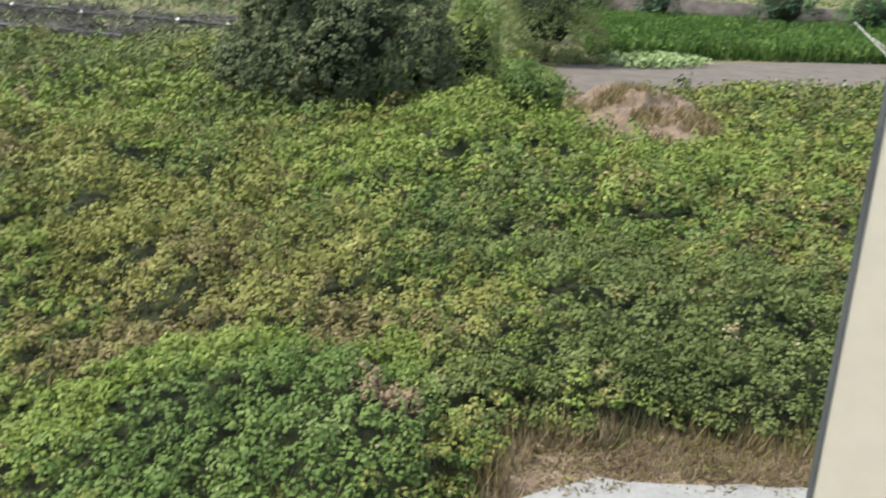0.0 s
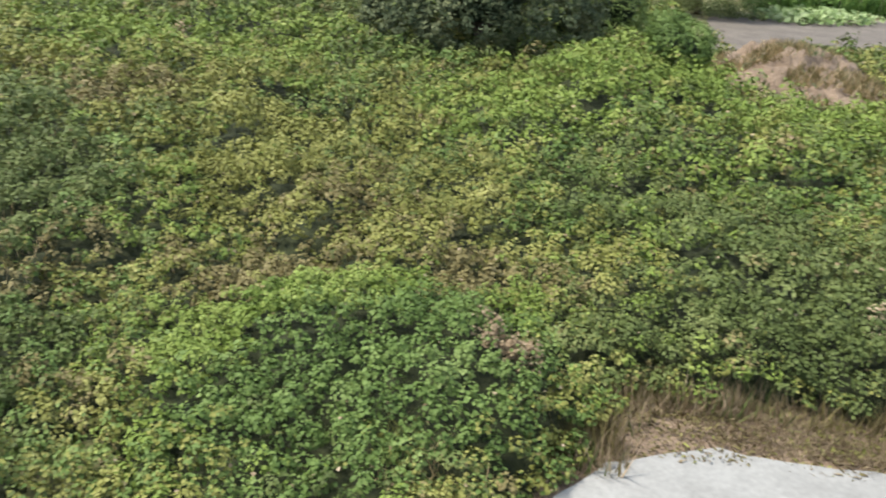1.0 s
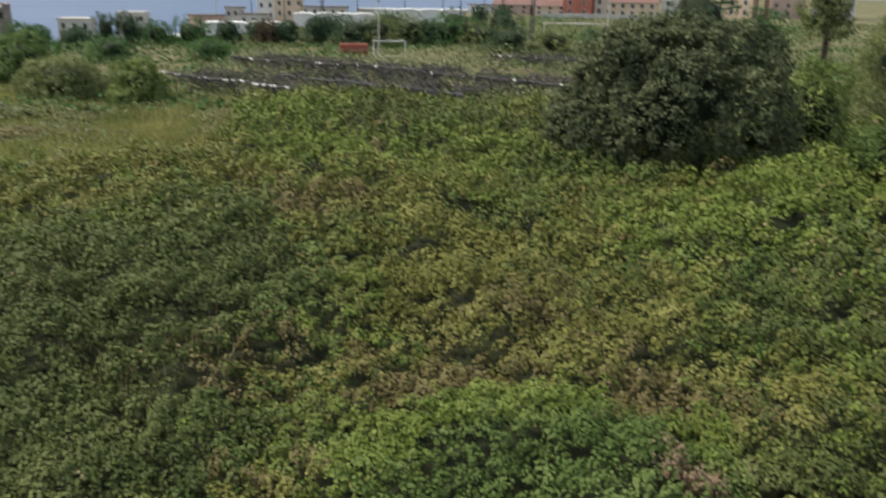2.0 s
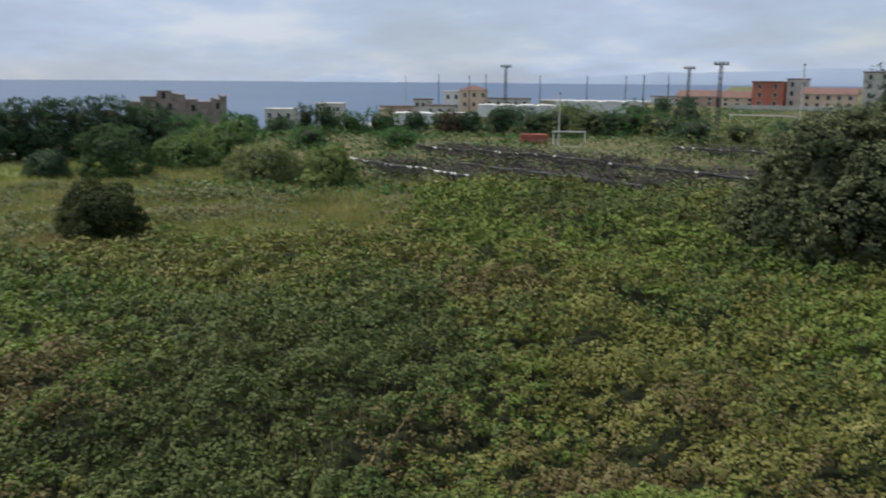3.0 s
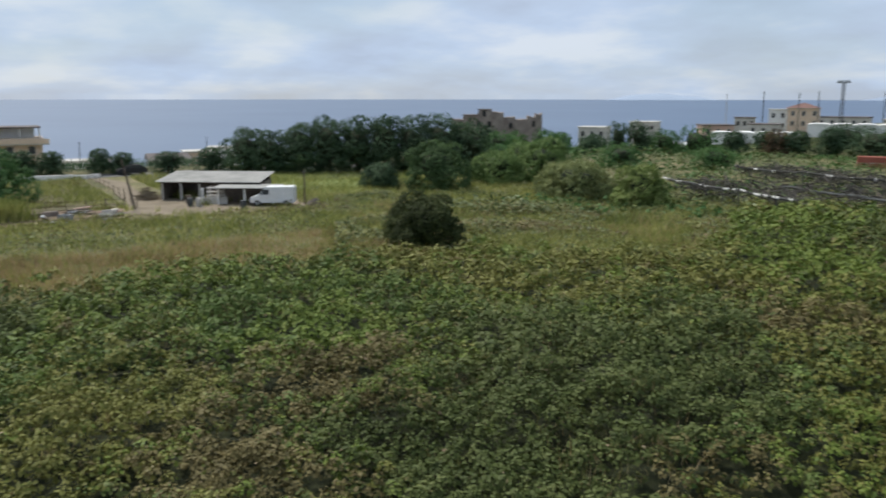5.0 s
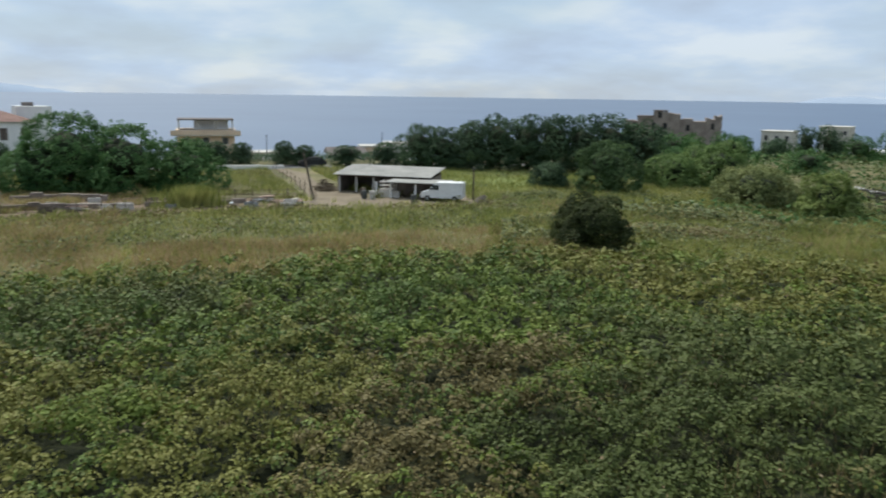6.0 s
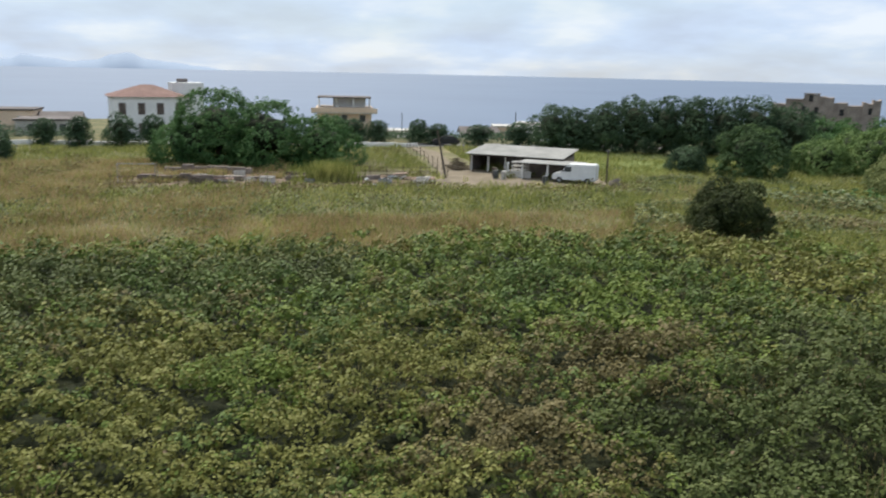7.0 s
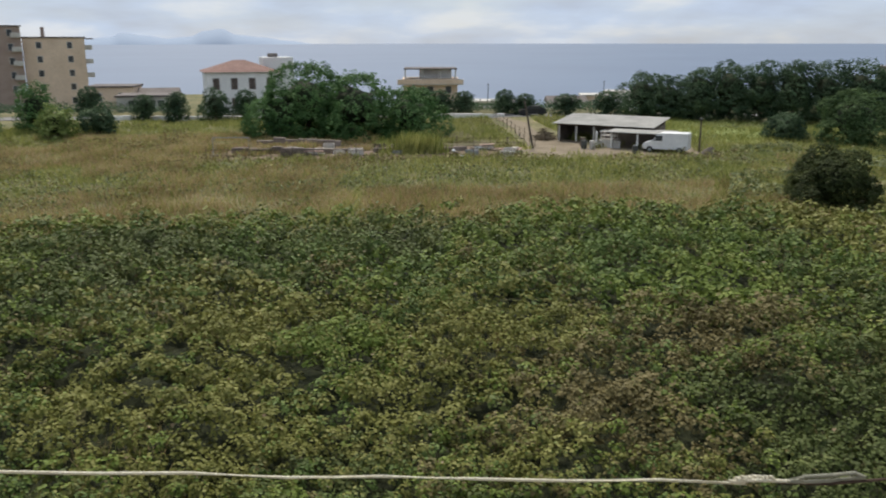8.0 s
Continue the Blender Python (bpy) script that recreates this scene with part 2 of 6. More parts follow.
# distance haze is painted into the pale blue of the hills and islands
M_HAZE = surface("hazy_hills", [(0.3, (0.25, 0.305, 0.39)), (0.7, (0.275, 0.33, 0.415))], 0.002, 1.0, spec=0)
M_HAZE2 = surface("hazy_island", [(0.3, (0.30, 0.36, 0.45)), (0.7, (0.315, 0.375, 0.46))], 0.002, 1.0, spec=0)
M_SEA = surface("sea_water", [(0.3, (0.05, 0.088, 0.155)), (0.7, (0.07, 0.114, 0.188))], 0.004, 0.42, bump=0.5, spec=0.5, stretch=(1, 1, 1))


# ---- mesh tools ----
def rough_noise(x, y, scale, seed=0):
    """Smooth value noise, 0 to 1, on arrays."""
    x, y = np.asarray(x, float) / scale + 137.3 * seed, np.asarray(y, float) / scale - 71.9 * seed
    i, j = np.floor(x), np.floor(y)
    u, v = x - i, y - j
    u, v = u * u * (3 - 2 * u), v * v * (3 - 2 * v)

    def h(a, b):
        s = np.sin(a * 127.1 + b * 311.7 + seed * 17.0) * 43758.5453
        return s - np.floor(s)
    return (h(i, j) * (1 - u) + h(i + 1, j) * u) * (1 - v) + (h(i, j + 1) * (1 - u) + h(i + 1, j + 1) * u) * v


def smooth(a, b, x):
    t = np.clip((np.asarray(x, float) - a) / (b - a), 0, 1)
    return t * t * (3 - 2 * t)


def mesh_of(name, verts, faces, material, flat=True):
    verts, faces = np.asarray(verts, np.float32), np.asarray(faces, np.int32)
    me = bpy.data.meshes.new(name)
    k = faces.shape[1]
    me.vertices.add(len(verts))
    me.vertices.foreach_set("co", verts.ravel())
    me.loops.add(faces.size)
    me.loops.foreach_set("vertex_index", faces.ravel())
    me.polygons.add(len(faces))
    me.polygons.foreach_set("loop_start", np.arange(0, faces.size, k, dtype=np.int32))
    if not flat:
        me.polygons.foreach_set("use_smooth", np.ones(len(faces), bool))
    me.update(calc_edges=True)
    me.materials.append(material)
    return me


def under(ob, parent):
    ob.parent = parent
    return ob


def part(name, bm, material, parent=None, label=""):
    me = bpy.data.meshes.new(name)
    bm.normal_update()
    bm.to_mesh(me)
    bm.free()
    me.materials.append(material)
    ob = new(name, me)
    if parent:
        ob.parent = parent
    return tagged(ob, label)


def empty(name, x, y, z=0.0, turn=0.0, label="", category="", group="", kind=""):
    e = new(name)
    e.matrix_basis = pose(x, y, z, 0, 0, turn)
    return tagged(e, label, category, group, kind)


def box(bm, x0, x1, y0, y1, z0, z1, bevel=0.0):
    vs = [bm.verts.new((x, y, z)) for z in (z0, z1) for y in (y0, y1) for x in (x0, x1)]
    fs = [bm.faces.new([vs[i] for i in f]) for f in ((0, 2, 3, 1), (4, 5, 7, 6), (0, 1, 5, 4), (2, 6, 7, 3), (0, 4, 6, 2), (1, 3, 7, 5))]
    if bevel:
        bmesh.ops.bevel(bm, geom=list({e for f in fs for e in f.edges}), offset=bevel, segments=2, affect="EDGES", profile=0.5)
    return bm


def boxed(*a, **k):
    return box(bmesh.new(), *a, **k)


def tube(bm, points, radii, sides=8):
    rings = []
    points = [Vector(p) for p in points]
    for i, p in enumerate(points):
        d = (points[min(i + 1, len(points) - 1)] - points[max(i - 1, 0)]).normalized()
        a = d.orthogonal().normalized()
        b = d.cross(a)
        r = radii[i] if isinstance(radii, (list, tuple)) else radii
        rings.append([bm.verts.new(p + r * (math.cos(q) * a + math.sin(q) * b)) for q in [2 * math.pi * k / sides for k in range(sides)]])
    for u, v in zip(rings, rings[1:]):
        # keep rings aligned
        k0 = min(range(sides), key=lambda k: (v[k].co - u[0].co).length)
        v = v[k0:] + v[:k0]
        if (v[1].co - u[1].co).length > (v[-1].co - u[1].co).length:
            v = [v[0]] + v[:0:-1]
        rings[rings.index(u) + 1][:] = v
        for k in range(sides):
            bm.faces.new((u[k], u[(k + 1) % sides], v[(k + 1) % sides], v[k]))
    bm.faces.new(rings[0][::-1])
    bm.faces.new(rings[-1])
    return bm


rng = np.random.default_rng(5)


def leaf_arrays(p, size, normal, spread=0.9, width=0.38):
    """Bent two-facet leaves at the points p, roughly facing normal."""
    n = len(p)
    nn = normal + rng.normal(0, spread, (n, 3)) * 0.6
    nn /= np.linalg.norm(nn, axis=1)[:, None] + 1e-9
    t = np.cross(nn, rng.normal(0, 1, (n, 3)))
    t /= np.linalg.norm(t, axis=1)[:, None] + 1e-9
    b = np.cross(nn, t)
    s = size[:, None]
    v = np.empty((n, 4, 3))
    v[:, 0], v[:, 2] = p - t * s * 0.5, p + t * s * 0.5 - nn * s * 0.12
    v[:, 1], v[:, 3] = p + b * s * width + nn * s * 0.12, p - b * s * width + nn * s * 0.12
    f = np.arange(n)[:, None] * 4
    return v.reshape(-1, 3), np.concatenate([f + [0, 1, 2], f + [0, 2, 3]])


def blade_arrays(p, height, lean=0.35, width=0.03):
    """Grass tufts: one narrow triangle each."""
    n = len(p)
    a = rng.uniform(0, 2 * np.pi, n)
    d = np.stack([np.cos(a), np.sin(a), np.zeros(n)], 1)
    tip = p + rng.normal(0, 1, (n, 3)) * np.array([1, 1, 0]) * (height * lean)[:, None]
    tip[:, 2] = p[:, 2] + height
    v = np.stack([p - d * (height * width)[:, None], p + d * (height * width)[:, None], tip], 1)
    return v.reshape(-1, 3), np.arange(3 * n).reshape(-1, 3)


# ---- ground ----
def terrain(x, y):
    x, y = np.asarray(x, float), np.asarray(y, float)
    d, az = np.hypot(x, y), np.degrees(np.arctan2(-x, y))
    north = 1 - smooth(28, 50, np.abs(az))
    z = north * 3.5 * smooth(150, 250, d) + (1 - north) * -7 * np.where(az > 0, smooth(150 - 10 * smooth(60, 72, az), 290 - 85 * smooth(60, 72, az), d), 0)
    z = z - 5.5 * smooth(128, 235, d) * smooth(60, 72, az) * (1 - smooth(90, 98, az))
    coast = np.where(np.abs(az) < 20, 1200, 340)
    return z - 14 * smooth(coast - 40, coast + 30, d) - 4 * smooth(coast, coast + 100, d)


def build_ground():
    radii = np.concatenate([[0.01], np.linspace(4, 60, 24), np.linspace(66, 200, 30), np.linspace(208, 400, 30), np.linspace(440, 1400, 20)])
    az = np.linspace(0, 2 * np.pi, 241)[:-1]
    r, a = np.meshgrid(radii, az, indexing="ij")
    x, y = -r * np.sin(a), r * np.cos(a)
    z = terrain(x, y) + (rough_noise(x, y, 7, 1) - 0.5) * 0.12 * smooth(15, 30, r) - 0.06
    n, k = len(radii), len(az)
    i, j = np.meshgrid(np.arange(n - 1), np.arange(k), indexing="ij")
    faces = np.stack([i * k + j, i * k + (j + 1) % k, (i + 1) * k + (j + 1) % k, (i + 1) * k + j], -1).reshape(-1, 4)
    ob = new("ground", mesh_of("ground", np.stack([x, y, z], -1).reshape(-1, 3), faces, M_SOIL, flat=False))
    tagged(ob, "weedy brown and green soil of the coastal field", "ground", kind="structure")
    # sea
    k = 96
    rr = [100, 400, 1500, 4900]
    v = [(-q * math.sin(2 * math.pi * c / k), q * math.cos(2 * math.pi * c / k), -12.0) for q in rr for c in range(k)]
    f = [(i * k + c, i * k + (c + 1) % k, (i + 1) * k + (c + 1) % k, (i + 1) * k + c) for i in range(len(rr) - 1) for c in range(k)]
    tagged(new("water", mesh_of("water", v, f, M_SEA)), "calm blue-grey sea reaching to the horizon", "sea", kind="structure")


build_ground()


def patch(name, outline, z, material, label, category, wobble=0.25, step=0.5, seed=3):
    """A flat sheet on the ground with a ragged edge."""
    pts = []
    for (x0, y0), (x1, y1) in zip(outline, outline[1:] + outline[:1]):
        n = max(2, int(math.hypot(x1 - x0, y1 - y0) / step))
        pts += [(x0 + (x1 - x0) * i / n, y0 + (y1 - y0) * i / n) for i in range(n)]
    bm = bmesh.new()
    vs = []
    for i, (x, y) in enumerate(pts):
        o = noise.noise_vector((x * 0.9 / step * 0.5, y * 0.9 / step * 0.5, seed)) * wobble
        vs.append(bm.verts.new((x + o.x, y + o.y, float(terrain(x, y)) + z)))
    f = bm.faces.new(vs)
    if f.calc_center_median() and f.normal.z < 0:
        f.normal_flip()
    g = bmesh.ops.extrude_face_region(bm, geom=[f])
    for e in g["geom"]:
        if isinstance(e, bmesh.types.BMVert):
            e.co.z += 0.05
    bmesh.ops.recalc_face_normals(bm, faces=bm.faces[:])
    bmesh.ops.triangulate(bm, faces=bm.faces[:])
    return tagged(part(name, bm, material), label, category, kind="structure")


patch("concrete_pad", [(-1.2, 8), (-0.35, 12.6), (0.65, 14.1), (1.5, 14.65), (2.9, 15.25), (4.6, 15.3), (7.4, 15.55), (10, 15.6), (10, 6), (-1.6, 6)], 0.02, M_CONC, "pale worn concrete pad with a ragged grassy edge", "concrete pad", 0.18, 0.35)
patch("dry_verge", [(-2.8, 8), (-1.9, 12.6), (-0.9, 15.2), (0.9, 16.6), (4.6, 17.3), (11, 17.6), (11, 5.5), (-2.8, 5.5)], -0.05, M_CLAY, "dry dusty verge beside the concrete pad", "verge", 0.3, 0.5)
patch("earth_path", [(4.5, 64), (14, 66), (26, 70), (45, 77), (60, 84), (60, 105), (44, 97), (24, 88.5), (12, 84), (5.5, 80)], -0.03, M_EARTH, "bare grey-brown earth strip beside a vegetable plot", "earth", 0.5, 1.5)
patch("sandy_yard", [(-76.5, 6), (-77.5, 22), (-78.5, 33), (-84, 33), (-87, 26), (-92, 20), (-99, 18), (-112, 19), (-121, 17), (-121, 15.6), (-108, 16), (-97, 15.4), (-86, 15), (-80, 12), (-77.6, 6)], -0.03, M_SAND, "pale sandy track and yard before the shed", "track", 0.3, 1.0)
patch("farmyard_earth", [(-78.8, -17), (-78.2, -8), (-78.4, 2), (-79.5, 12), (-86, 13), (-88, 3), (-91, -4), (-92, -15), (-86, -18)], -0.02, M_CLAY, "trodden brown earth of the farmyard", "earth", 0.8, 1.2)
patch("mown_field", [(-88, 5), (-88, 14), (-97, 14.5), (-118, 15), (-120, -2), (-112, 0), (-98, 5)], -0.035, M_PALE, "pale mown strip of dry grass", "field", 0.4, 1.5)
patch("green_field", [(-90, 33), (-88, 40), (-94, 46), (-103, 60), (-112, 50), (-121, 36), (-118, 24), (-102, 28)], -0.04, M_LAWN, "light green mown field in front of dark trees", "field", 0.5, 1.5)
patch("coast_road", [(-121.5, -60), (-121.5, 40), (-118, 64), (-122, 68), (-126.5, 42), (-126.5, -60)], -0.03, M_ROAD, "grey coast road behind the fields", "road", 0.1, 4)


# ---- the thicket ----
# middles of the patches of each kind of bramble; a patch is wider where the field is farther off
FRESH = [(-25.5, -3), (-20.5, -6.5), (0.8, 44.0), (-4.6, 38.7), (7.4, 38.5), (14.2, 39.2), (11.3, 44.2), (-6.9, 16.2), (-4.9, 17.3), (-8.7, 14.5), (-1.2, 17.6), (-7.5, 36.9), (-3.3, 42.9), (0.4, 52.6), (-19.4, 49.4), (-30.3, 43.0), (-7.9, 13.9), (-6.1, 16.2), (-4.5, 33.5), (-30.4, 43.8), (-44.9, 31.1), (-45.1, 53.8), (-32.2, 13.2), (-31.8, 13.2), (-37.6, 13.4), (-38.8, 18.2), (-31.8, 13.2), (-42.6, 12.3), (-39.2, 5.7), (-24.1, 0.3)]
DARK = [(-26, 61), (-21, 55), (-31, 56), (-15.3, 10.6), (-13.8, 12.6), (-13, 10.2), (3.5, 24.3), (6.2, 24.8), (9.9, 25.6), (2.3, 19.4), (5.0, 18.6), (7.8, 18.8), (0.8, 17.4), (7.1, 21.6), (-18.1, 14.6), (-17.0, 12.1), (-22.2, 22.2), (-23.0, 18.2), (-17.6, 19.9), (-18.6, 17.2), (-31.3, 18.4), (-25.5, 20.2), (-21.0, 15.5), (-17.3, 18.3), (-15.9, 13.6), (-25.1, 57.9), (-22.4, 25.2), (-41.1, -3.6), (-40.9, 1.5), (-37.3, 6.3), (-29.4, 26.8), (-25.3, 18.0), (-20.8, 17.1), (-17.1, 15.1), (-19.3, 10.3), (-42.0, -15.5), (-35.6, -14.5), (-39.3, -10.6), (-29.3, -11.0), (-21.5, 12.1)]
OLIVE = [(-24, -5), (-27, -9), (-20, -4), (-31, -8), (-22, -9), (-5.1, 26.9), (-8.8, 33.5), (-13.4, 29.8), (-2.4, 21.5), (-20.8, 36.5), (-11.5, 17.3), (-6.0, 20.1), (-5.5, 24.1), (-45.0, 34.5), (-33.8, 28.5), (-12.9, 25.0), (-21.0, 31.3), (-15.0, 28.3), (-29.9, 38.5), (-48.6, 38.3), (-11.0, 22.9), (-41.7, 43.4), (-28.6, -3.5), (-23.7, 1.5), (-27.6, 5.6), (-43.0, 26.1), (-28.2, -5.0), (-22.9, -7.4), (-21.6, -0.1), (-25.9, 2.8), (-19.3, -6.4), (-17.5, 3.8)]
WITHERED = [(-11.1, 24.5), (-8.3, 24.5), (-8.6, 18.6), (-3.4, 19.8), (-8.7, 18.7), (-21.0, 33.0), (-3.9, 21.2), (-48.3, 43.7), (-27.2, 12.5), (-14.6, 16.7), (-22.5, 34.5), (-21.3, 5.1), (-22.6, 14.4), (-28.0, 7.1), (-24.3, 4.6), (-25.3, 11.2), (-20.1, 5.6)]
DEEP = [(-6.9, 13.2), (-5.1, 14.5), (-3.7, 13.9), (-1.9, 13.6), (-6.3, 11.9), (-2.7, 15.8), (-6.4, 13.7), (-4.9, 14.9), (-4.1, 16.2), (-37.9, 13.5), (-37.2, 11.1), (-36.0, 0.1), (-34.3, 9.6), (-23.4, -2.4), (-39.8, -2.6), (-39.0, -6.6), (-38.3, 18.1)]


def tone_scores(x, y):
    s = np.stack([0.34 + 0.5 * (rough_noise(x, y, 5.5, 11 + k) - 0.5) + 0.5 * (rough_noise(x, y, 1.6, 31 + k) - 0.5) for k in range(5)])
    s[3] -= 0.19
    s[4] -= 0.06
    for k, places in enumerate((FRESH, DARK, OLIVE, WITHERED, DEEP)):
        for cx, cy in places:
            r = 0.55 + 0.085 * math.hypot(cx, cy)
            s[k] += 0.42 * np.exp(-((x - cx) ** 2 + (y - cy) ** 2) / (r * r))
    return s


def in_thicket(x, y):
    """Depth inside the thicket's outline, in metres, about: below 0 outside."""
    wob = (rough_noise(x, y, 3.0, 5) - 0.5) * 1.6 + (rough_noise(x, y, 9, 6) - 0.5) * 2.0
    pad = np.maximum(-(x + 0.55 - 0.28 * np.maximum(y - 10, 0)), y - 16.3 - 0.11 * np.maximum(x, 0))
    west = x + 49.5 + 3.5 * smooth(20, 34, y) * -1 + wob * 0.6
    west = np.where(y > 26, np.maximum(west, y - 30), west)
    north = np.where(x > 3, 61.5 - y + 0.34 * (x - 9), 78 - y)
    nw = np.where(y > 26, x + 53 + (y - 30) * 0.25, 99)
    # weedy grass takes over to the north-west
    r, az = np.hypot(x, y), np.degrees(np.arctan2(-x, y))
    nw = np.minimum(nw, 55 + 40 * (1 - smooth(34, 44, az)) + 40 * smooth(63, 68, az) - r + wob)
    near = np.minimum(np.hypot(x, y) - 9.0, np.hypot((x - 8.9) / 4.6, (y - 52.5) / 5.6) * 4 - 4)
    return np.minimum.reduce([pad + wob * 0.6, west, north + wob, nw + wob, near])


HUMPS = [(-5.3, 15.2, 3.4, 0.85), (-6.4, 14.3, 3.0, 0.45), (-2.6, 14.6, 1.8, 0.5), (6.5, 20.5, 4.6, 1.0), (-1.5, 40, 6, 1.1), (5, 36, 4, 0.6), (-36, 54, 9, 1.3), (-24, 50, 7, 1.0), (-46, 10, 6, 0.5), (-45, 20, 5, 0.4), (-24, 22, 4, 0.5), (-18, 17, 3, 0.5), (-50, 30, 5, -0.45), (8.6, 50.5, 4.6, -1.6), (0.5, 46.5, 4, 1.7)]


def cells(x, y, scale, seed):
    """Domes on jittered cells: 1 at a cell's middle, 0 at its rim; and a random value for each cell."""
    x, y = np.asarray(x, float) / scale, np.asarray(y, float) / scale
    i, j = np.floor(x), np.floor(y)
    best, value = np.full(x.shape, 9.0), np.zeros(x.shape)
    for a in (-1, 0, 1):
        for b in (-1, 0, 1):
            s = np.sin((i + a) * 127.1 + (j + b) * 311.7 + seed * 23.0) * 43758.5453
            s = s - np.floor(s)
            t = s * 91.7
            t = t - np.floor(t)
            d = (i + a + s - x) ** 2 + (j + b + t - y) ** 2
            near = d < best
            best, value = np.where(near, d, best), np.where(near, t, value)
    return np.sqrt(np.clip(1 - best * 1.5, 0, 1)), value


def canopy(x, y):
    """Height of the bramble mounds; the leafy heads stand on it."""
    wx, wy = x + 0.9 * rough_noise(x, y, 1.1, 71), y + 0.9 * rough_noise(x, y, 1.1, 72)
    clump, tall = cells(wx, wy, 2.3, 3)
    h = 0.25 + 0.75 * rough_noise(x, y, 7, 2) ** 1.5 + clump ** 1.7 * (0.4 + 1.25 * tall * tall) * (0.5 + 0.5 * smooth(15, 28, np.hypot(x, y)))
    h = h * (1 - 0.3 * smooth(30, 48, np.hypot(x, y)))
    for cx, cy, r, k in HUMPS:
        h = h + k * np.exp(-((x - cx) ** 2 + (y - cy) ** 2) / (r * r))
    # the vines' own ground lies lower
    h = h * (1 - 0.5 * smooth(0, 5, np.minimum(x + 76, -24 - x)) * smooth(0, 4, y - 60.5 - 0.1 * (x + 60)))
    edge = np.clip(in_thicket(x, y), 0, 1.6) / 1.6
    return np.maximum(0.05, h * np.sqrt(edge))


def sector(r0, r1, count, a0=-38, a1=118):
    r = np.sqrt(rng.uniform(r0 * r0, r1 * r1, count))
    a = np.radians(rng.uniform(a0, a1, count))
    return -r * np.sin(a), r * np.cos(a), r


def build_thicket():
    # undergrowth sheet below the leaves; its near-black colour paints the gaps' shade
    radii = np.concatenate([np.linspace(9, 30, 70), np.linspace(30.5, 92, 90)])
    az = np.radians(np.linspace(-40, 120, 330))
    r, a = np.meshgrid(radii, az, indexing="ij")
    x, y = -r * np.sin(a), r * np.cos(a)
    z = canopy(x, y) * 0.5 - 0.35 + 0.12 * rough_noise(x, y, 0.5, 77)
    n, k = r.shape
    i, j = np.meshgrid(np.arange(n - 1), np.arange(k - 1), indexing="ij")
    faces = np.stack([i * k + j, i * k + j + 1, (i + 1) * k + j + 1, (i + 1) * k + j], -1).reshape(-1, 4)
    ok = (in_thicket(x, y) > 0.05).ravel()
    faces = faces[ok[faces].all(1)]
    tagged(new("undergrowth", mesh_of("undergrowth", np.stack([x, y, z], -1).reshape(-1, 3), faces, M_UNDER_SHADE, flat=False)), "near-black undergrowth sheet below the brambles, the gaps' shade in its colour", "undergrowth", kind="stuff")
    # leafy heads of shoots, each a ragged dome with gaps of shade between
    cx, cy, gap, leaf, many = [], [], [], [], []
    for r0, r1, step, size, n in ((10, 20, 0.34, 0.082, 66), (20, 30, 0.42, 0.104, 54), (30, 45, 0.56, 0.15, 42), (45, 62, 0.72, 0.2, 34), (62, 92, 1.0, 0.28, 28)):
        rows = np.arange(r0, r1, step * 0.93)
        pr = np.concatenate([np.full(int(q * radians(156) / step), q) for q in rows])
        pa = np.concatenate([np.linspace(radians(-38), radians(118), int(q * radians(156) / step)) + step / q * rng.uniform(0, 1) for q in rows])
        pr, pa = pr + rng.uniform(-0.48, 0.48, len(pr)) * step, pa + rng.uniform(-0.48, 0.48, len(pr)) * step / pr
        px, py = -pr * np.sin(pa), pr * np.cos(pa)
        q = in_thicket(px, py) > 0.05
        for stock, values in ((cx, px[q]), (cy, py[q]), (gap, np.full(q.sum(), step)), (leaf, np.full(q.sum(), size)), (many, np.full(q.sum(), n))):
            stock.append(values)
    cx, cy, gap, leaf, many = [np.concatenate(q) for q in (cx, cy, gap, leaf, many)]
    n = len(cx)
    swell = rng.uniform(0.4, 1.0, n) ** 1.3 * (0.65 + 0.7 * rough_noise(cx, cy, 3.3, 74))
    rad = gap * (0.32 + 0.6 * swell)
    top = canopy(cx, cy) + gap * rng.uniform(-0.75, 0.95, n) * np.minimum(1, in_thicket(cx, cy))
    lean = rng.normal(0, 0.35, (n, 2))
    s = tone_scores(cx, cy) + rng.gumbel(0, 0.12, (5, n))
    head = np.repeat(np.arange(n), (many * (0.35 + 0.8 * swell)).astype(int))
    d = rng.normal(0, 1, (len(head), 3))
    d[:, 2] = np.abs(d[:, 2]) * 0.95 - 0.22
    d /= np.linalg.norm(d, axis=1)[:, None]
    ruff = 0.72 + 0.5 * rough_noise(d[:, 0] * 2 + head * 3.7, d[:, 1] * 2 + d[:, 2] * 2, 0.55, 7)
    out = rad[head] * ruff * (1 - 0.35 * rng.uniform(0, 1, len(head)) ** 2)
    p = np.stack([cx[head] + (d[:, 0] + lean[head, 0] * d[:, 2]) * out, cy[head] + (d[:, 1] + lean[head, 1] * d[:, 2]) * out, top[head] - 0.35 * rad[head] + d[:, 2] * out * 1.05], 1)
    slope = d * 0.75 + [0, 0, 0.55]
    size = leaf[head] * rng.uniform(0.6, 1.35, len(head))
    x, y = p[:, 0], p[:, 1]
    p[:, 2] = np.maximum(p[:, 2], 0.04)
    s = s[:, head] + rng.gumbel(0, 0.06, (5, len(head)))
    # dead tufts
    dead = rng.uniform(0, 1, len(x)) < 0.004
    for qx, qy, qr in ((-1.75, 15.4, 0.85), (6.6, 19.6, 0.4), (9.5, 48.5, 2.2), (6.4, 50.5, 1.6), (-26, 44, 0.7)):
        dead |= np.hypot(x - qx, y - qy) < qr * rng.uniform(0.5, 1.15, len(x))
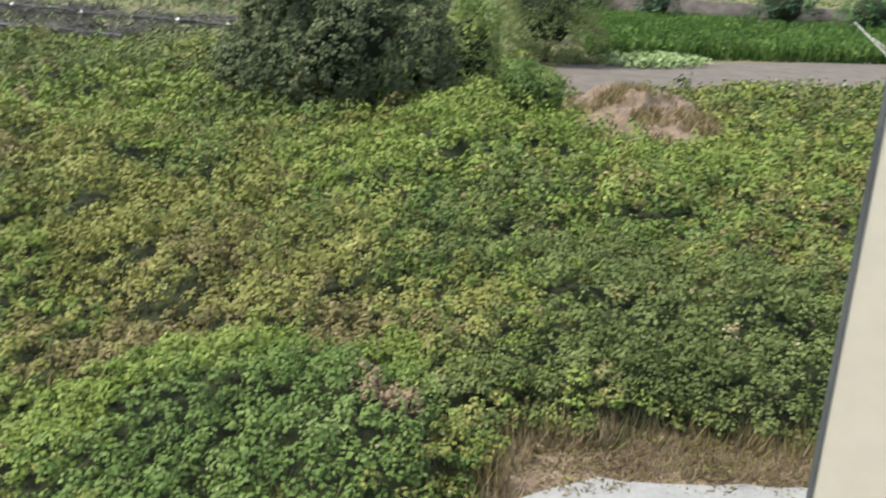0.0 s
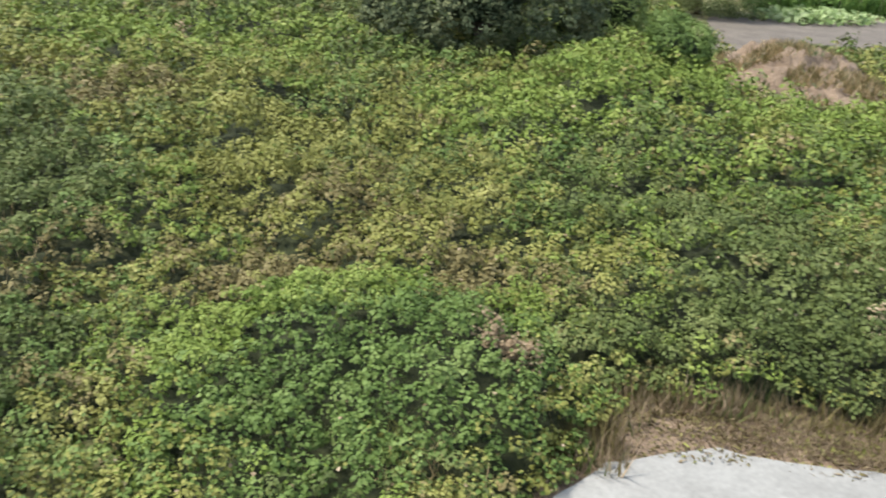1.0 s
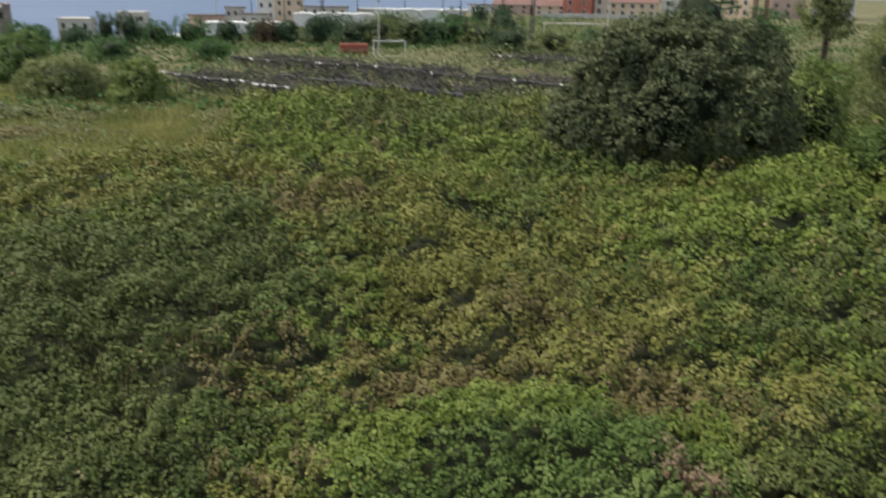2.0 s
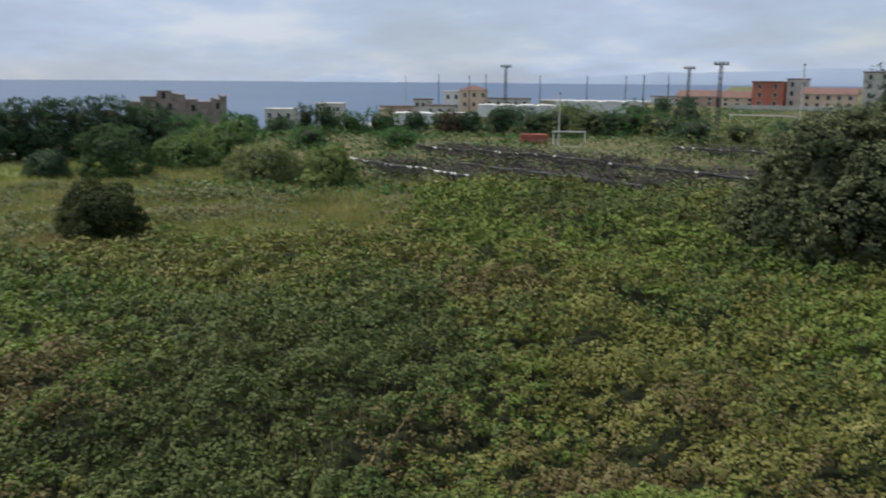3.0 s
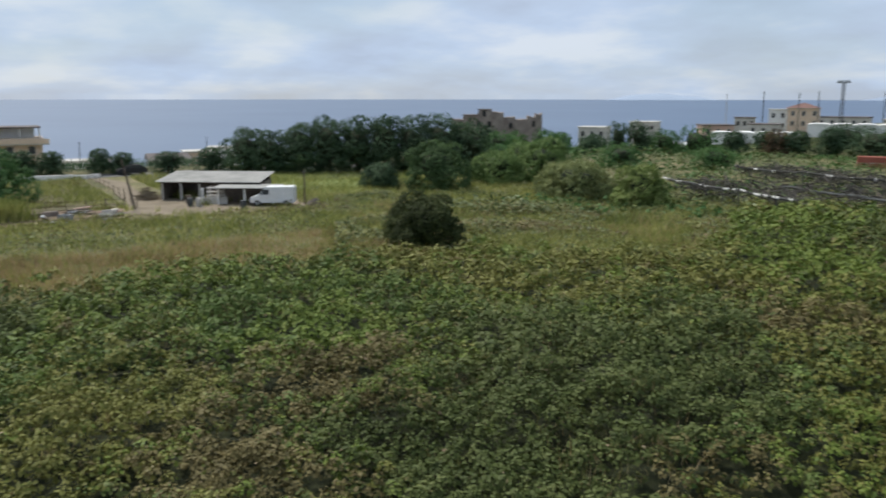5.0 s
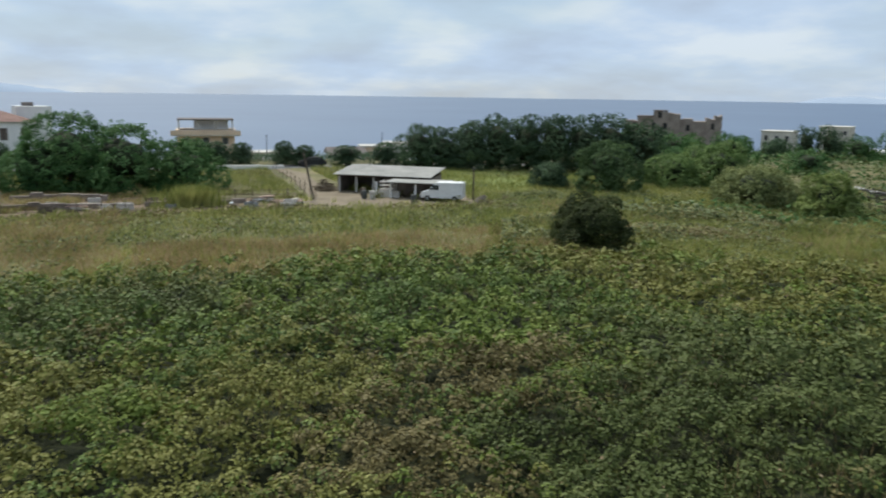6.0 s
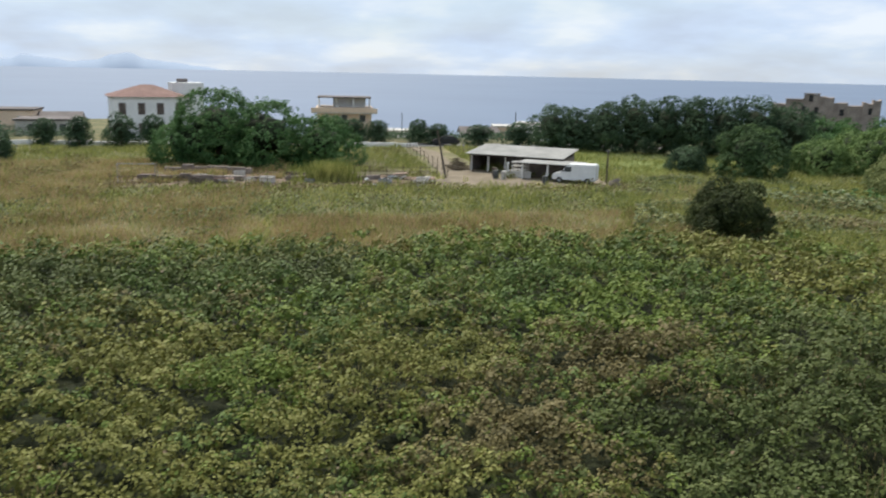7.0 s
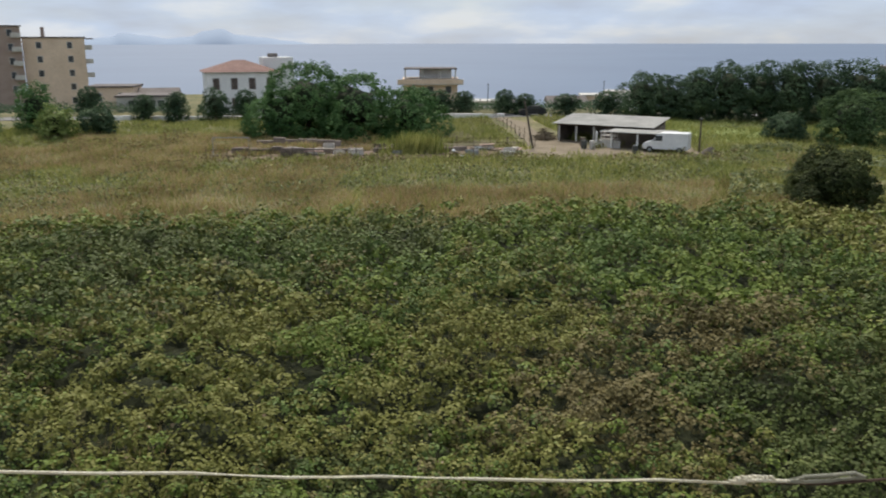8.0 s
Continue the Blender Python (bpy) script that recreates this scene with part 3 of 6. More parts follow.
    pick = np.where(dead, 5, s.argmax(0))
    for k, (name, mat, label) in enumerate((("bramble_leaves", M_BRIGHT, "fresh green bramble leaves over the abandoned field"), ("bramble_leaves", M_DARK, "dark blue-green bramble leaves in dense mounds"),
                                            ("bramble_leaves", M_OLIVE, "olive and yellowing bramble leaves"), ("bramble_leaves", M_BROWN, "withered brown stalks and leaves among the brambles"), ("bramble_leaves", M_DEEP, "deep green glossy bramble leaves in thick mounds"), ("dead_leaves", M_DEAD, "tufts of dead pinkish-brown stalks among the brambles"))):
        q = pick == k
        v, f = leaf_arrays(p[q], size[q] * 1.12, slope[q], 0.3, 0.46)
        tagged(new(name, mesh_of(name, v, f, mat)), label, "brambles", kind="stuff")


build_thicket()


def grass(name, label, where, per, height, material, r0, r1, a0, a1, width=0.03, lean=0.35):
    area = (r1 * r1 - r0 * r0) / 2 * radians(a1 - a0)
    x, y, r = sector(r0, r1, int(area * per), a0, a1)
    keep = where(x, y) & (rng.uniform(0, 1, len(x)) < 0.2 + 1.1 * rough_noise(x, y, 2.2, 21))
    x, y = x[keep], y[keep]
    p = np.stack([x, y, terrain(x, y) - 0.06], 1)
    hgt = height * rng.uniform(0.5, 1.3, len(x)) * (0.6 + 0.7 * rough_noise(x, y, 4, 22))
    v, f = blade_arrays(p, hgt, lean, width)
    tagged(new(name, mesh_of(name, v, f, material)), label, "grass", kind="stuff")


def open_ground(x, y):
    trodden = (x < -78.6) & (x > -90) & (y > -16) & (y < 12.5) & (rough_noise(x, y, 2.0, 82) > 0.42)
    yard = (x < -78) & (x > -91) & (y > 13) & (y < 31) & (rough_noise(x, y, 2.4, 81) > 0.3)
    track = (x < -84) & (x > -122) & (y > 14.5) & (y < 20.5)
    return (in_thicket(x, y) < 0.3) & ~yard & ~track & ~trodden & (x > -121)


def straw_zone(x, y):
    n = rough_noise(x, y, 7, 41)
    band = (x < -49) & (x > -62 - 2 * n) & (y < 27) & (y > -2) & (rough_noise(x, y, 3.2, 42) + 0.5 * rough_noise(x, y, 0.9, 43) > 0.45)
    left = (y < -6 + 5 * n) & (x > -100) & (n > 0.3)
    return open_ground(x, y) & (band | left)


def meadow_zone(x, y):
    return open_ground(x, y) & (y < 62 + 0.35 * np.maximum(0, -54 - x))


grass("straw_grass", "tall dry orange-brown grass at the thicket's edge", straw_zone, 60, 0.62, M_STRAW, 46, 112, 60, 125, 0.045, 0.5)
grass("meadow_grass", "yellow-green meadow grass with seed heads", meadow_zone, 22, 0.6, M_GRASS, 45, 122, 40, 125, 0.07)
grass("verge_grass", "straw-coloured dead grass round the concrete pad", lambda x, y: (in_thicket(x, y) < 0.5) & (y > 12) & (x > -3.2) & ((y > 15.3 + 0.04 * x) | (x < -1 + (y - 12) * 0.8)) & (y < 20), 640, 0.26, M_VERGE, 10, 21, -40, 20, 0.05, 0.7)


def weedy_zone(x, y):
    az = np.degrees(np.arctan2(-x, y))
    return (in_thicket(x, y) < 0.6) & (az > 32) & (az < 68) & (rough_noise(x, y, 5, 45) + 0.4 * rough_noise(x, y, 1.4, 46) > 0.5)


grass("weed_grass", "yellow-green weeds and grass beside the brambles", weedy_zone, 30, 0.7, M_GRASS, 48, 92, 32, 68, 0.06, 0.45)
grass("weed_grass", "dry yellowing grass beside the brambles", lambda x, y: (in_thicket(x, y) < 0.4) & (rough_noise(x, y, 4, 47) > 0.5), 14, 0.7, M_STRAW, 48, 85, 32, 66, 0.05, 0.45)


def verge_stalks():
    """Dead and green stalks standing along the brambles' ragged foot."""
    x, y, r = sector(12, 20, 60000, -40, 14)
    d = in_thicket(x, y)
    k = (d > -0.75) & (d < 0.75) & (x > -1.2) & (y > 13.6) & (rng.uniform(0, 1, len(x)) < rough_noise(x, y, 0.7, 95) * (1 - 0.6 * np.abs(d)))
    x, y = x[k], y[k]
    p = np.stack([x, y, 0 * x - 0.03], 1)
    kind = np.digitize(rough_noise(x, y, 1.2, 96) + rng.normal(0, 0.18, len(x)), [0.4, 0.62, 0.8])
    for i, (mat, label) in enumerate(((M_BROWN, "withered brown stalks at the brambles' foot"), (M_VERGE, "dry straw stalks at the brambles' foot"), (M_DEAD, "pale dead stalks at the brambles' foot"), (M_DARK, "dark green stalks at the brambles' foot"))):
        q = kind == i
        v, f = blade_arrays(p[q], rng.uniform(0.2, 0.75, q.sum()), 0.3, 0.035)
        tagged(new("verge_stalks", mesh_of("verge_stalks", v, f, mat)), label, "grass", kind="stuff")


verge_stalks()


def tufts():
    """Dry grass standing up through the brambles in patches."""
    x, y, r = sector(11, 60, 330000)
    n = rough_noise(x, y, 4.5, 65) + 0.35 * rough_noise(x, y, 1.1, 66)
    k = (in_thicket(x, y) > 0.8) & (n > 0.88) & (rng.uniform(0, 1, len(x)) < 9 / np.maximum(r, 9))
    x, y, r = x[k], y[k], r[k]
    p = np.stack([x, y, canopy(x, y) * 0.8], 1)
    half = rng.uniform(0, 1, len(x)) < 0.55
    for q, mat, label in ((half, M_STRAW, "dry pale grass standing among the brambles"), (~half, M_OLIVE, "olive stalks standing among the brambles")):
        v, f = blade_arrays(p[q], rng.uniform(0.25, 0.62, q.sum()), 0.4, 0.022)
        tagged(new("dry_grass", mesh_of("dry_grass", v, f, mat)), label, "grass", kind="stuff")


tufts()


def weeds():
    x, y, r = sector(48, 118, 190000, 40, 120)
    n = rough_noise(x, y, 6, 51)
    keep = open_ground(x, y) & (((x < -60) & (x > -80) & (y < 60) & (n > 0.25)) | (n > 0.72) | ((y > 28) & (x > -80) & (n > 0.3))) & (rng.uniform(0, 1, len(x)) < 0.15 + rough_noise(x, y, 1.3, 52))
    x, y = x[keep], y[keep]
    p = np.stack([x, y, terrain(x, y) + rng.uniform(0.0, 0.55, len(x)) * (0.4 + rough_noise(x, y, 2.5, 53))], 1)
    up = np.tile([0.0, 0.0, 1.0], (len(x), 1))
    kind = np.digitize(rng.uniform(0, 1, len(x)) + 0.5 * smooth(-70, -76, x) * (y < 32) + 0.3 * (rough_noise(x, y, 3, 54) - 0.5), [0.55, 0.8])
    for q, mat, label in ((kind == 0, M_WEED, "grey-green weeds in the meadow"), (kind == 1, M_GRASS, "low yellow-green weeds in the meadow"), (kind == 2, M_BROWN, "withered reddish-brown weeds in the meadow")):
        v, f = leaf_arrays(p[q], rng.uniform(0.12, 0.3, q.sum()), up[q])
        tagged(new("weeds", mesh_of("weeds", v, f, mat)), label, "weeds", kind="stuff")


weeds()


def weedy_bank():
    """Low leafy weeds in uneven mounds where the brambles give out."""
    x, y, r = sector(50, 92, 60000, 30, 67)
    n = rough_noise(x, y, 4.2, 55) + 0.4 * rough_noise(x, y, 1.3, 56)
    k = (in_thicket(x, y) < 0.5) & (n > 0.55)
    x, y, n = x[k], y[k], n[k]
    p = np.stack([x, y, terrain(x, y) + (n - 0.5) * rng.uniform(0.5, 1.7, len(x))], 1)
    up = np.tile([0.25, -0.25, 0.9], (len(x), 1))
    kind = np.digitize(rough_noise(x, y, 3.0, 57) + rng.normal(0, 0.16, len(x)), [0.36, 0.58, 0.74])
    for i, (mat, label) in enumerate(((M_DARK, "dark green weeds on a weedy bank"), (M_OLIVE, "olive weeds on a weedy bank"), (M_WEED, "grey-green weeds on a weedy bank"), (M_BROWN, "withered brown weeds on a weedy bank"))):
        q = kind == i
        v, f = leaf_arrays(p[q], rng.uniform(0.16, 0.34, q.sum()), up[q], 0.6, 0.42)
        tagged(new("weeds", mesh_of("weeds", v, f, mat)), label, "weeds", kind="stuff")


weedy_bank()


# ---- trees and bushes ----


def shape_ball():
    bm = bmesh.new()
    bmesh.ops.create_icosphere(bm, subdivisions=2, radius=1)
    v = np.array([q.co for q in bm.verts])
    f = np.array([[w.index for w in q.verts] for q in bm.faces])
    bm.free()
    return v, f


BALL = shape_ball()


def tree(name, label, x, y, wide, deep, top, foot=0.3, mat=None, lobes=9, leaf=0.3, count=3500, trunk=0.16, seed=1, category="bush", group="", turn=0.0, skirt=0.5, z=None, lean=0.0, feather=0.38, plume=1.0, ragged=0.0):
    """A trunk with limbs and a crown of many small leaves on uneven lobes. foot: where the crown begins."""
    r = np.random.default_rng(seed)
    base = float(terrain(x, y)) if z is None else z
    e = empty(name, x, y, base - 0.05, turn, label, category, group)
    top = top * 1.06
    hgt = top - foot
    count = int(count * 2.3)
    leaf = leaf * 0.62
    # lobes on a dome, steeper-sided the more skirt it has
    cs, rs = [], []
    lobes = int(lobes * 1.7)
    bow = 2 + 2.2 * skirt
    for k in range(lobes):
        a = 2 * math.pi * (k * 0.618 + r.uniform(-0.1, 0.1))
        q = math.sqrt((k + 0.5) / lobes)
        rad = min(wide, deep, hgt * 1.3) * r.uniform(0.13, 0.26)
        tall = rad * r.uniform(0.75, 1.15) * plume
        crest = foot + hgt * (1 - q ** bow) ** (1 / bow) * r.uniform(0.82 - ragged, 1.03 + 0.4 * ragged) - tall
        low = foot + 0.7 * tall
        zc = max(low, crest) if k % 3 and not (skirt > 0.5 and q > 0.6 and k % 2) else low + max(0, crest - low) * r.uniform(0, 0.35)
        cs.append((math.cos(a) * q * (wide / 2 - rad * 0.6) + lean * zc, math.sin(a) * q * (deep / 2 - rad * 0.6), zc))
        rs.append((rad * max(1, wide / deep * 0.8), rad, tall))
    cs, rs = np.array(cs), np.array(rs)
    # fill the middle
    cs = np.vstack([cs, [[lean * (foot + hgt * 0.5), 0, foot + hgt * 0.48]]])
    rs = np.vstack([rs, [[wide * 0.34, deep * 0.34, hgt * 0.42]]])
    bm = bmesh.new()
    tip = Vector((lean * top * 0.5, 0, foot + hgt * 0.55))
    tube(bm, [(0, 0, 0), (0.06 * trunk, 0.1, foot * 0.5 + 0.1), tip * 0.6 + Vector((0.1 * trunk, 0, 0)), tip], [trunk * 1.25, trunk, trunk * 0.7, trunk * 0.25], 9)
    part("trunk", bm, M_BARK, e)
    for c in cs[: min(6, lobes)]:
        s = Vector((0, 0, foot * 0.7 + hgt * 0.12))
        mid = s.lerp(Vector(c), 0.5) + Vector((0, 0, -0.06 * hgt))
        part("limb", tube(bmesh.new(), [s, mid, Vector(c)], [trunk * 0.55, trunk * 0.35, trunk * 0.1], 6), M_BARK, e)
    # tufts of leaves over the outside of the lobes
    w = rs.prod(1) ** (2 / 3)
    w[-1] *= 1.2
    tufts = count // 5
    which = r.choice(len(cs), tufts, p=w / w.sum())
    d = r.normal(0, 1, (tufts, 3))
    d /= np.linalg.norm(d, axis=1)[:, None]
    spot = cs[which] + d * rs[which] * r.uniform(0.82, 1.04, tufts)[:, None]
    deep_in = np.min(np.stack([np.linalg.norm((spot - c) / q, axis=1) for c, q in zip(cs, rs)]), axis=0)
    ok = (deep_in > 0.78) & (spot[:, 2] > 0.05) & (spot[:, 2] < top * 1.02)
    spot, d = spot[ok], d[ok]
    many = max(6, count // max(1, len(spot)))
    spot, d = np.repeat(spot, many, 0), np.repeat(d, many, 0)
    burst = r.normal(0, 1, spot.shape) + d * 0.9 + [0, 0, 0.4]
    burst /= np.linalg.norm(burst, axis=1)[:, None]
    p = spot + burst * (leaf * 2.1 * r.uniform(0.1, 1.0, len(spot)) ** 0.6)[:, None] * [1, 1, 0.8]
    p[:, 2] = np.maximum(p[:, 2], 0.04)
    v, f = leaf_arrays(p, leaf * r.uniform(0.6, 1.25, len(p)), burst * 0.7 + d * 0.5 + [0, 0, 0.35], 0.45, feather)
    under(new("crown", mesh_of("crown", v, f, mat)), e)
    # added filler ball closes the crown; its dark colour paints the inner shade
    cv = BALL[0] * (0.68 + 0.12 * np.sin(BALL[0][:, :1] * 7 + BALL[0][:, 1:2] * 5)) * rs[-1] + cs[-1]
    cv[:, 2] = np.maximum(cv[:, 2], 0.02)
    under(new("shade_core", mesh_of("shade_core", cv, BALL[1], M_CORE_SHADE)), e)
    return e


tree("lone_bush", "dark green bush standing alone in the field", -53.2, 29.6, 6.3, 5.0, 3.7, 0.0, M_LONE, 15, 0.34, 8000, 0.12, 43, skirt=1.2, feather=0.3, plume=1.1, ragged=0.1)
tree("round_bush", "large rounded dark bush with dense leaves", -85.3, 49.3, 9.2, 7.5, 5.5, 0.0, M_ROUND, 20, 0.33, 8000, 0.2, 4, skirt=0.6)
tree("low_bush", "low dark bush beside a larger rounded one", -91, 44.6, 5.4, 4.5, 2.9, 0.0, M_TREE, 12, 0.34, 3000, 0.1, 5, skirt=0.8)
tree("green_shrub", "tall fresh green shrub", -85, 65, 9, 6.5, 5.4, 0.0, M_FRESH, 18, 0.4, 5000, 0.15, 6, skirt=0.7, ragged=0.2)
tree("russet_shrub", "brownish green sprawling shrub", -69.5, 57.4, 11, 6.5, 4.0, 0.0, M_GREY, 24, 0.36, 6500, 0.12, 7, skirt=0.9)
tree("yellow_shrub", "feathery yellow-green shrub among brambles", -60, 58, 6.0, 5, 4.3, 0.0, M_BUSHY, 16, 0.34, 5000, 0.1, 8, skirt=0.85, ragged=0.25)
tree("fresh_bank_shrub", "light green shrub on a weedy bank", -88, 60, 8.5, 6, 4.0, 0.0, M_FRESH, 16, 0.42, 4000, 0.12, 17, skirt=0.7, ragged=0.2)
tree("bank_shrub", "brownish green shrub merging into brambles", -76, 62, 10, 6, 3.4, 0.0, M_GREY, 18, 0.4, 4200, 0.12, 18, skirt=0.9, ragged=0.2)
tree("grey_green_bush", "huge grey-green tamarisk bush rising over the brambles", -10.6, 54.2, 14.6, 9.5, 9.0, 0.2, M_TAMARISK, 30, 0.46, 24000, 0.35, 9, skirt=0.75, feather=0.28, plume=1.5, ragged=0.14)
tree("dark_shrub", "dark green shrub overgrown with creepers", 1.9, 47.6, 4.8, 4.2, 4.4, 0.0, M_DEEP, 14, 0.24, 8500, 0.12, 10, skirt=0.8)
tree("yellow_creeper_bush", "yellow-green bush covered in creepers", -2.2, 60.5, 6.5, 5, 6.6, 0.0, M_BUSHY, 14, 0.3, 6000, 0.14, 11, skirt=0.7)
tree("olive_bush", "grey-leaved bush beside the earth strip", 4.4, 81.5, 11.4, 9, 9.5, 0.1, M_GREY, 20, 0.5, 8000, 0.3, 12, skirt=0.8, feather=0.16)
tree("big_tree", "broad green tree spreading over a farmyard", -99, -9.3, 12.4, 11, 7.9, 0.3, M_TREE2, 26, 0.42, 7500, 0.4, 13, "tree", skirt=0.75)
tree("big_tree", "broad green tree spreading over a farmyard", -98, -4.0, 14.5, 11, 7.0, 0.2, M_TREE2, 26, 0.42, 7000, 0.35, 15, "tree", skirt=0.75)
tree("big_tree", "lower green tree leaning over a farmyard", -97.5, 2.6, 11.5, 9, 5.2, 0.1, M_TREE2, 22, 0.4, 5500, 0.28, 14, "tree", skirt=0.85)
tree("big_tree", "lower green tree at the edge of a farmyard", -97.5, -12.4, 8.5, 8, 5.4, 0.1, M_TREE2, 18, 0.4, 4500, 0.25, 16, "tree", skirt=0.85)
for i in range(9):
    q = i / 8
    tree("windbreak_tree", "tall dark windbreak tree in a row beside a mown field", -119.5 + 17 * q, 37.0 + 27.5 * q, 8.4, 7.2, (6.0, 5.2, 7.0, 7.6, 7.2, 7.8, 7.3, 7.7, 7.0)[i] * 1.05, 0.0, M_TREE, 11, 0.4, 4200, 0.22, 20 + i, "tree", "windbreak trees", skirt=0.95)

# clipped round trees along the road and the sports ground
BALLS = [(-127.7, -44.1, 3.8, 4.3), (-116.6, -28.8, 3.4, 4.1), (-117.7, -23.7, 4.6, 4.4), (-118.4, -19.6, 3.4, 4.3), (-129.9, 5.5, 3.4, 3.9), (-127.7, 8.2, 3.9, 3.6), (-127.5, 11.7, 3.9, 3.4),
         (-125.8, 17.7, 3.5, 3.7), (-125.3, 20.6, 3.7, 3.1), (-124.1, 26.7, 4.5, 3.1), (-122.7, 32.7, 4.5, 3.6), (-108.6, 128.5, 5.4, 4.5), (-105.5, 133.7, 5.4, 4.5), (-98.4, 133.2, 5.2, 4.7), (-94.0, 136.5, 5.6, 5.3),
         (-75.6, 185.2, 4.6, 5.6), (-80.5, 183, 4.4, 5.4), (-120, -34, 3.4, 3.6)]
proto = None
for i, (x, y, w, top) in enumerate(BALLS):
    if i < 3:
        t0 = tree("round_tree", "round clipped dark tree beside the road", x, y, w, w * 0.95, top, 0.3, M_TREE, 9, 0.4, 1300, 0.13, 60 + i, "tree", "round trees", skirt=0.25)
        proto = (t0, w, top) if i == 0 else proto
    else:
        t0 = copy_thing(proto[0], pose(x, y, float(terrain(x, y)) - 0.05, 0, 0, 47 * i))
        t0.scale = (w / proto[1], w / proto[1], top / proto[2])

EDGE_TREES = [(-122, 111, 5.4, 5.6, M_TREE), (-119.0, 113.6, 5.9, 5.6, M_TREE), (-111.6, 121.5, 11.6, 5.0, M_TREE2), (-115.5, 117, 7.3, 4.6, M_TREE2), (-101.5, 131.5, 5.6, 4.6, M_RUSSET), (-87.4, 139.9, 13.4, 5.2, M_TREE), (-79, 145, 11.0, 5.6, M_GREY), (-72, 148, 11.0, 5.4, M_TREE2), (-64, 148, 12.2, 4.8, M_GREY), (-77.1, 163, 11.0, 6, M_TREE), (-68, 166, 11.0, 6, M_TREE), (-90, 158, 11.0, 5.5, M_TREE2), (-100, 150, 11.0, 5, M_TREE), (-152, 131, 6.1, 4.0, M_TREE), (-143.5, 139.5, 7.3, 4.2, M_TREE), (-150, 128, 7.3, 3.6, M_TREE), (-83, 142, 10, 5.2, M_GREY), (-75, 147, 9, 5.0, M_TREE), (-68, 150, 10, 5.4, M_TREE2)]
FIELD_TREES = [(-100, 73, 9, 4.4, M_FRESH), (-108, 84, 10, 5.2, M_TREE2), (-125.7, 106.8, 4.8, 3.0, M_TREE), (-106.6, -43.4, 6.2, 5.3, M_TREE2), (-98.1, -37.8, 5.4, 3.4, M_BUSHY), (-102.2, -34.4, 5.2, 2.9, M_TREE), (-97, -46, 6, 3.0, M_GREY), (-104, -50, 8, 4.0, M_TREE2), (-128, 78.5, 8, 4.9, M_TREE2), (-124.3, 84.5, 7.5, 4.2, M_TREE2), (-119.5, 91.5, 6.5, 4.4, M_TREE), (-131, 86, 8, 5.0, M_TREE), (-142, 101, 6, 4.0, M_TREE2), (-135, 96, 5, 3.2, M_TREE2), (-128, 92, 5, 2.6, M_TREE2), (-136, 108, 6, 4.0, M_TREE2), (-116, 80, 6, 2.6, M_TREE2), (-104, 80, 6, 2.4, M_BUSHY), (-98, 90, 8, 3.4, M_TREE2), (-88, 100, 8, 3.2, M_TREE2)]
PLOT_TREES = [(-56, 141, 10, 4.6, M_TREE), (-48, 141.5, 9, 4.4, M_GREY), (-40, 143, 9, 4.2, M_TREE), (-20.2, 118.2, 13.5, 12.6, M_TREE), (-11.5, 118.0, 8, 9.0, M_TREE2), (4, 98, 10, 7, M_GREY), (22, 127, 8, 6.5, M_TREE), (39, 123.5, 11, 8, M_TREE), (50, 121, 10, 7, M_TREE2), (13, 131, 8, 6, M_TREE2)]
for i, (x, y, w, top, mat) in enumerate(EDGE_TREES + FIELD_TREES + PLOT_TREES):
    tree("shrub_tree", "leafy green tree at the edge of the sports ground" if y > 60 else "leafy bush beside the apartment block", x, y, w, w * 0.8, top * 1.06, 0.0, mat, 9, 0.52, 1100, 0.16, 100 + i, "tree", "edge trees", skirt=0.7)
tree("tall_tree", "tall thin brownish tree with a pale trunk", -3.8, 110, 7, 6, 16, 6.0, M_GREY, 12, 0.4, 4500, 0.4, 90, "tree", skirt=0.3)


def monkey_puzzle(x, y, top):
    z = float(terrain(x, y))
    e = empty("conifer", x, y, z, 0, "tiered dark conifer among the flats", "tree")
    h = top - z
    part("trunk", tube(bmesh.new(), [(0, 0, 0), (0, 0, h)], [0.3, 0.08], 8), M_BARK, e)
    for k in range(8):
        zz, r = h * (0.35 + 0.08 * k), 4.4 * (1 - k / 9)
        pts = []
        for b in range(7):
            a = b * 0.9 + k * 0.4
            for s in np.linspace(0.15, 1, 40):
                pts.append((math.cos(a) * r * s, math.sin(a) * r * s, zz + 0.5 * s * s))
        p = np.array(pts) + rng.normal(0, 0.12, (len(pts), 3))
        v, f = leaf_arrays(p, rng.uniform(0.35, 0.6, len(p)), np.tile([0.0, 0, 1.0], (len(p), 1)))
        under(new("branch_tier", mesh_of("branch_tier", v, f, M_TREE)), e)


monkey_puzzle(-29, 198, 17.5)
pp = empty("reed_clump", -82.2, 2.8, 0, 0, "pale green reed clump at the farmyard's edge", "reeds")
q = rng.normal(0, 1, (1400, 3)) * [0.5, 1.1, 0]
v, f = blade_arrays(q, rng.uniform(1.2, 2.4, 1400), 0.22, 0.03)
under(new("foliage", mesh_of("foliage", v, f, M_GRASS)), pp)


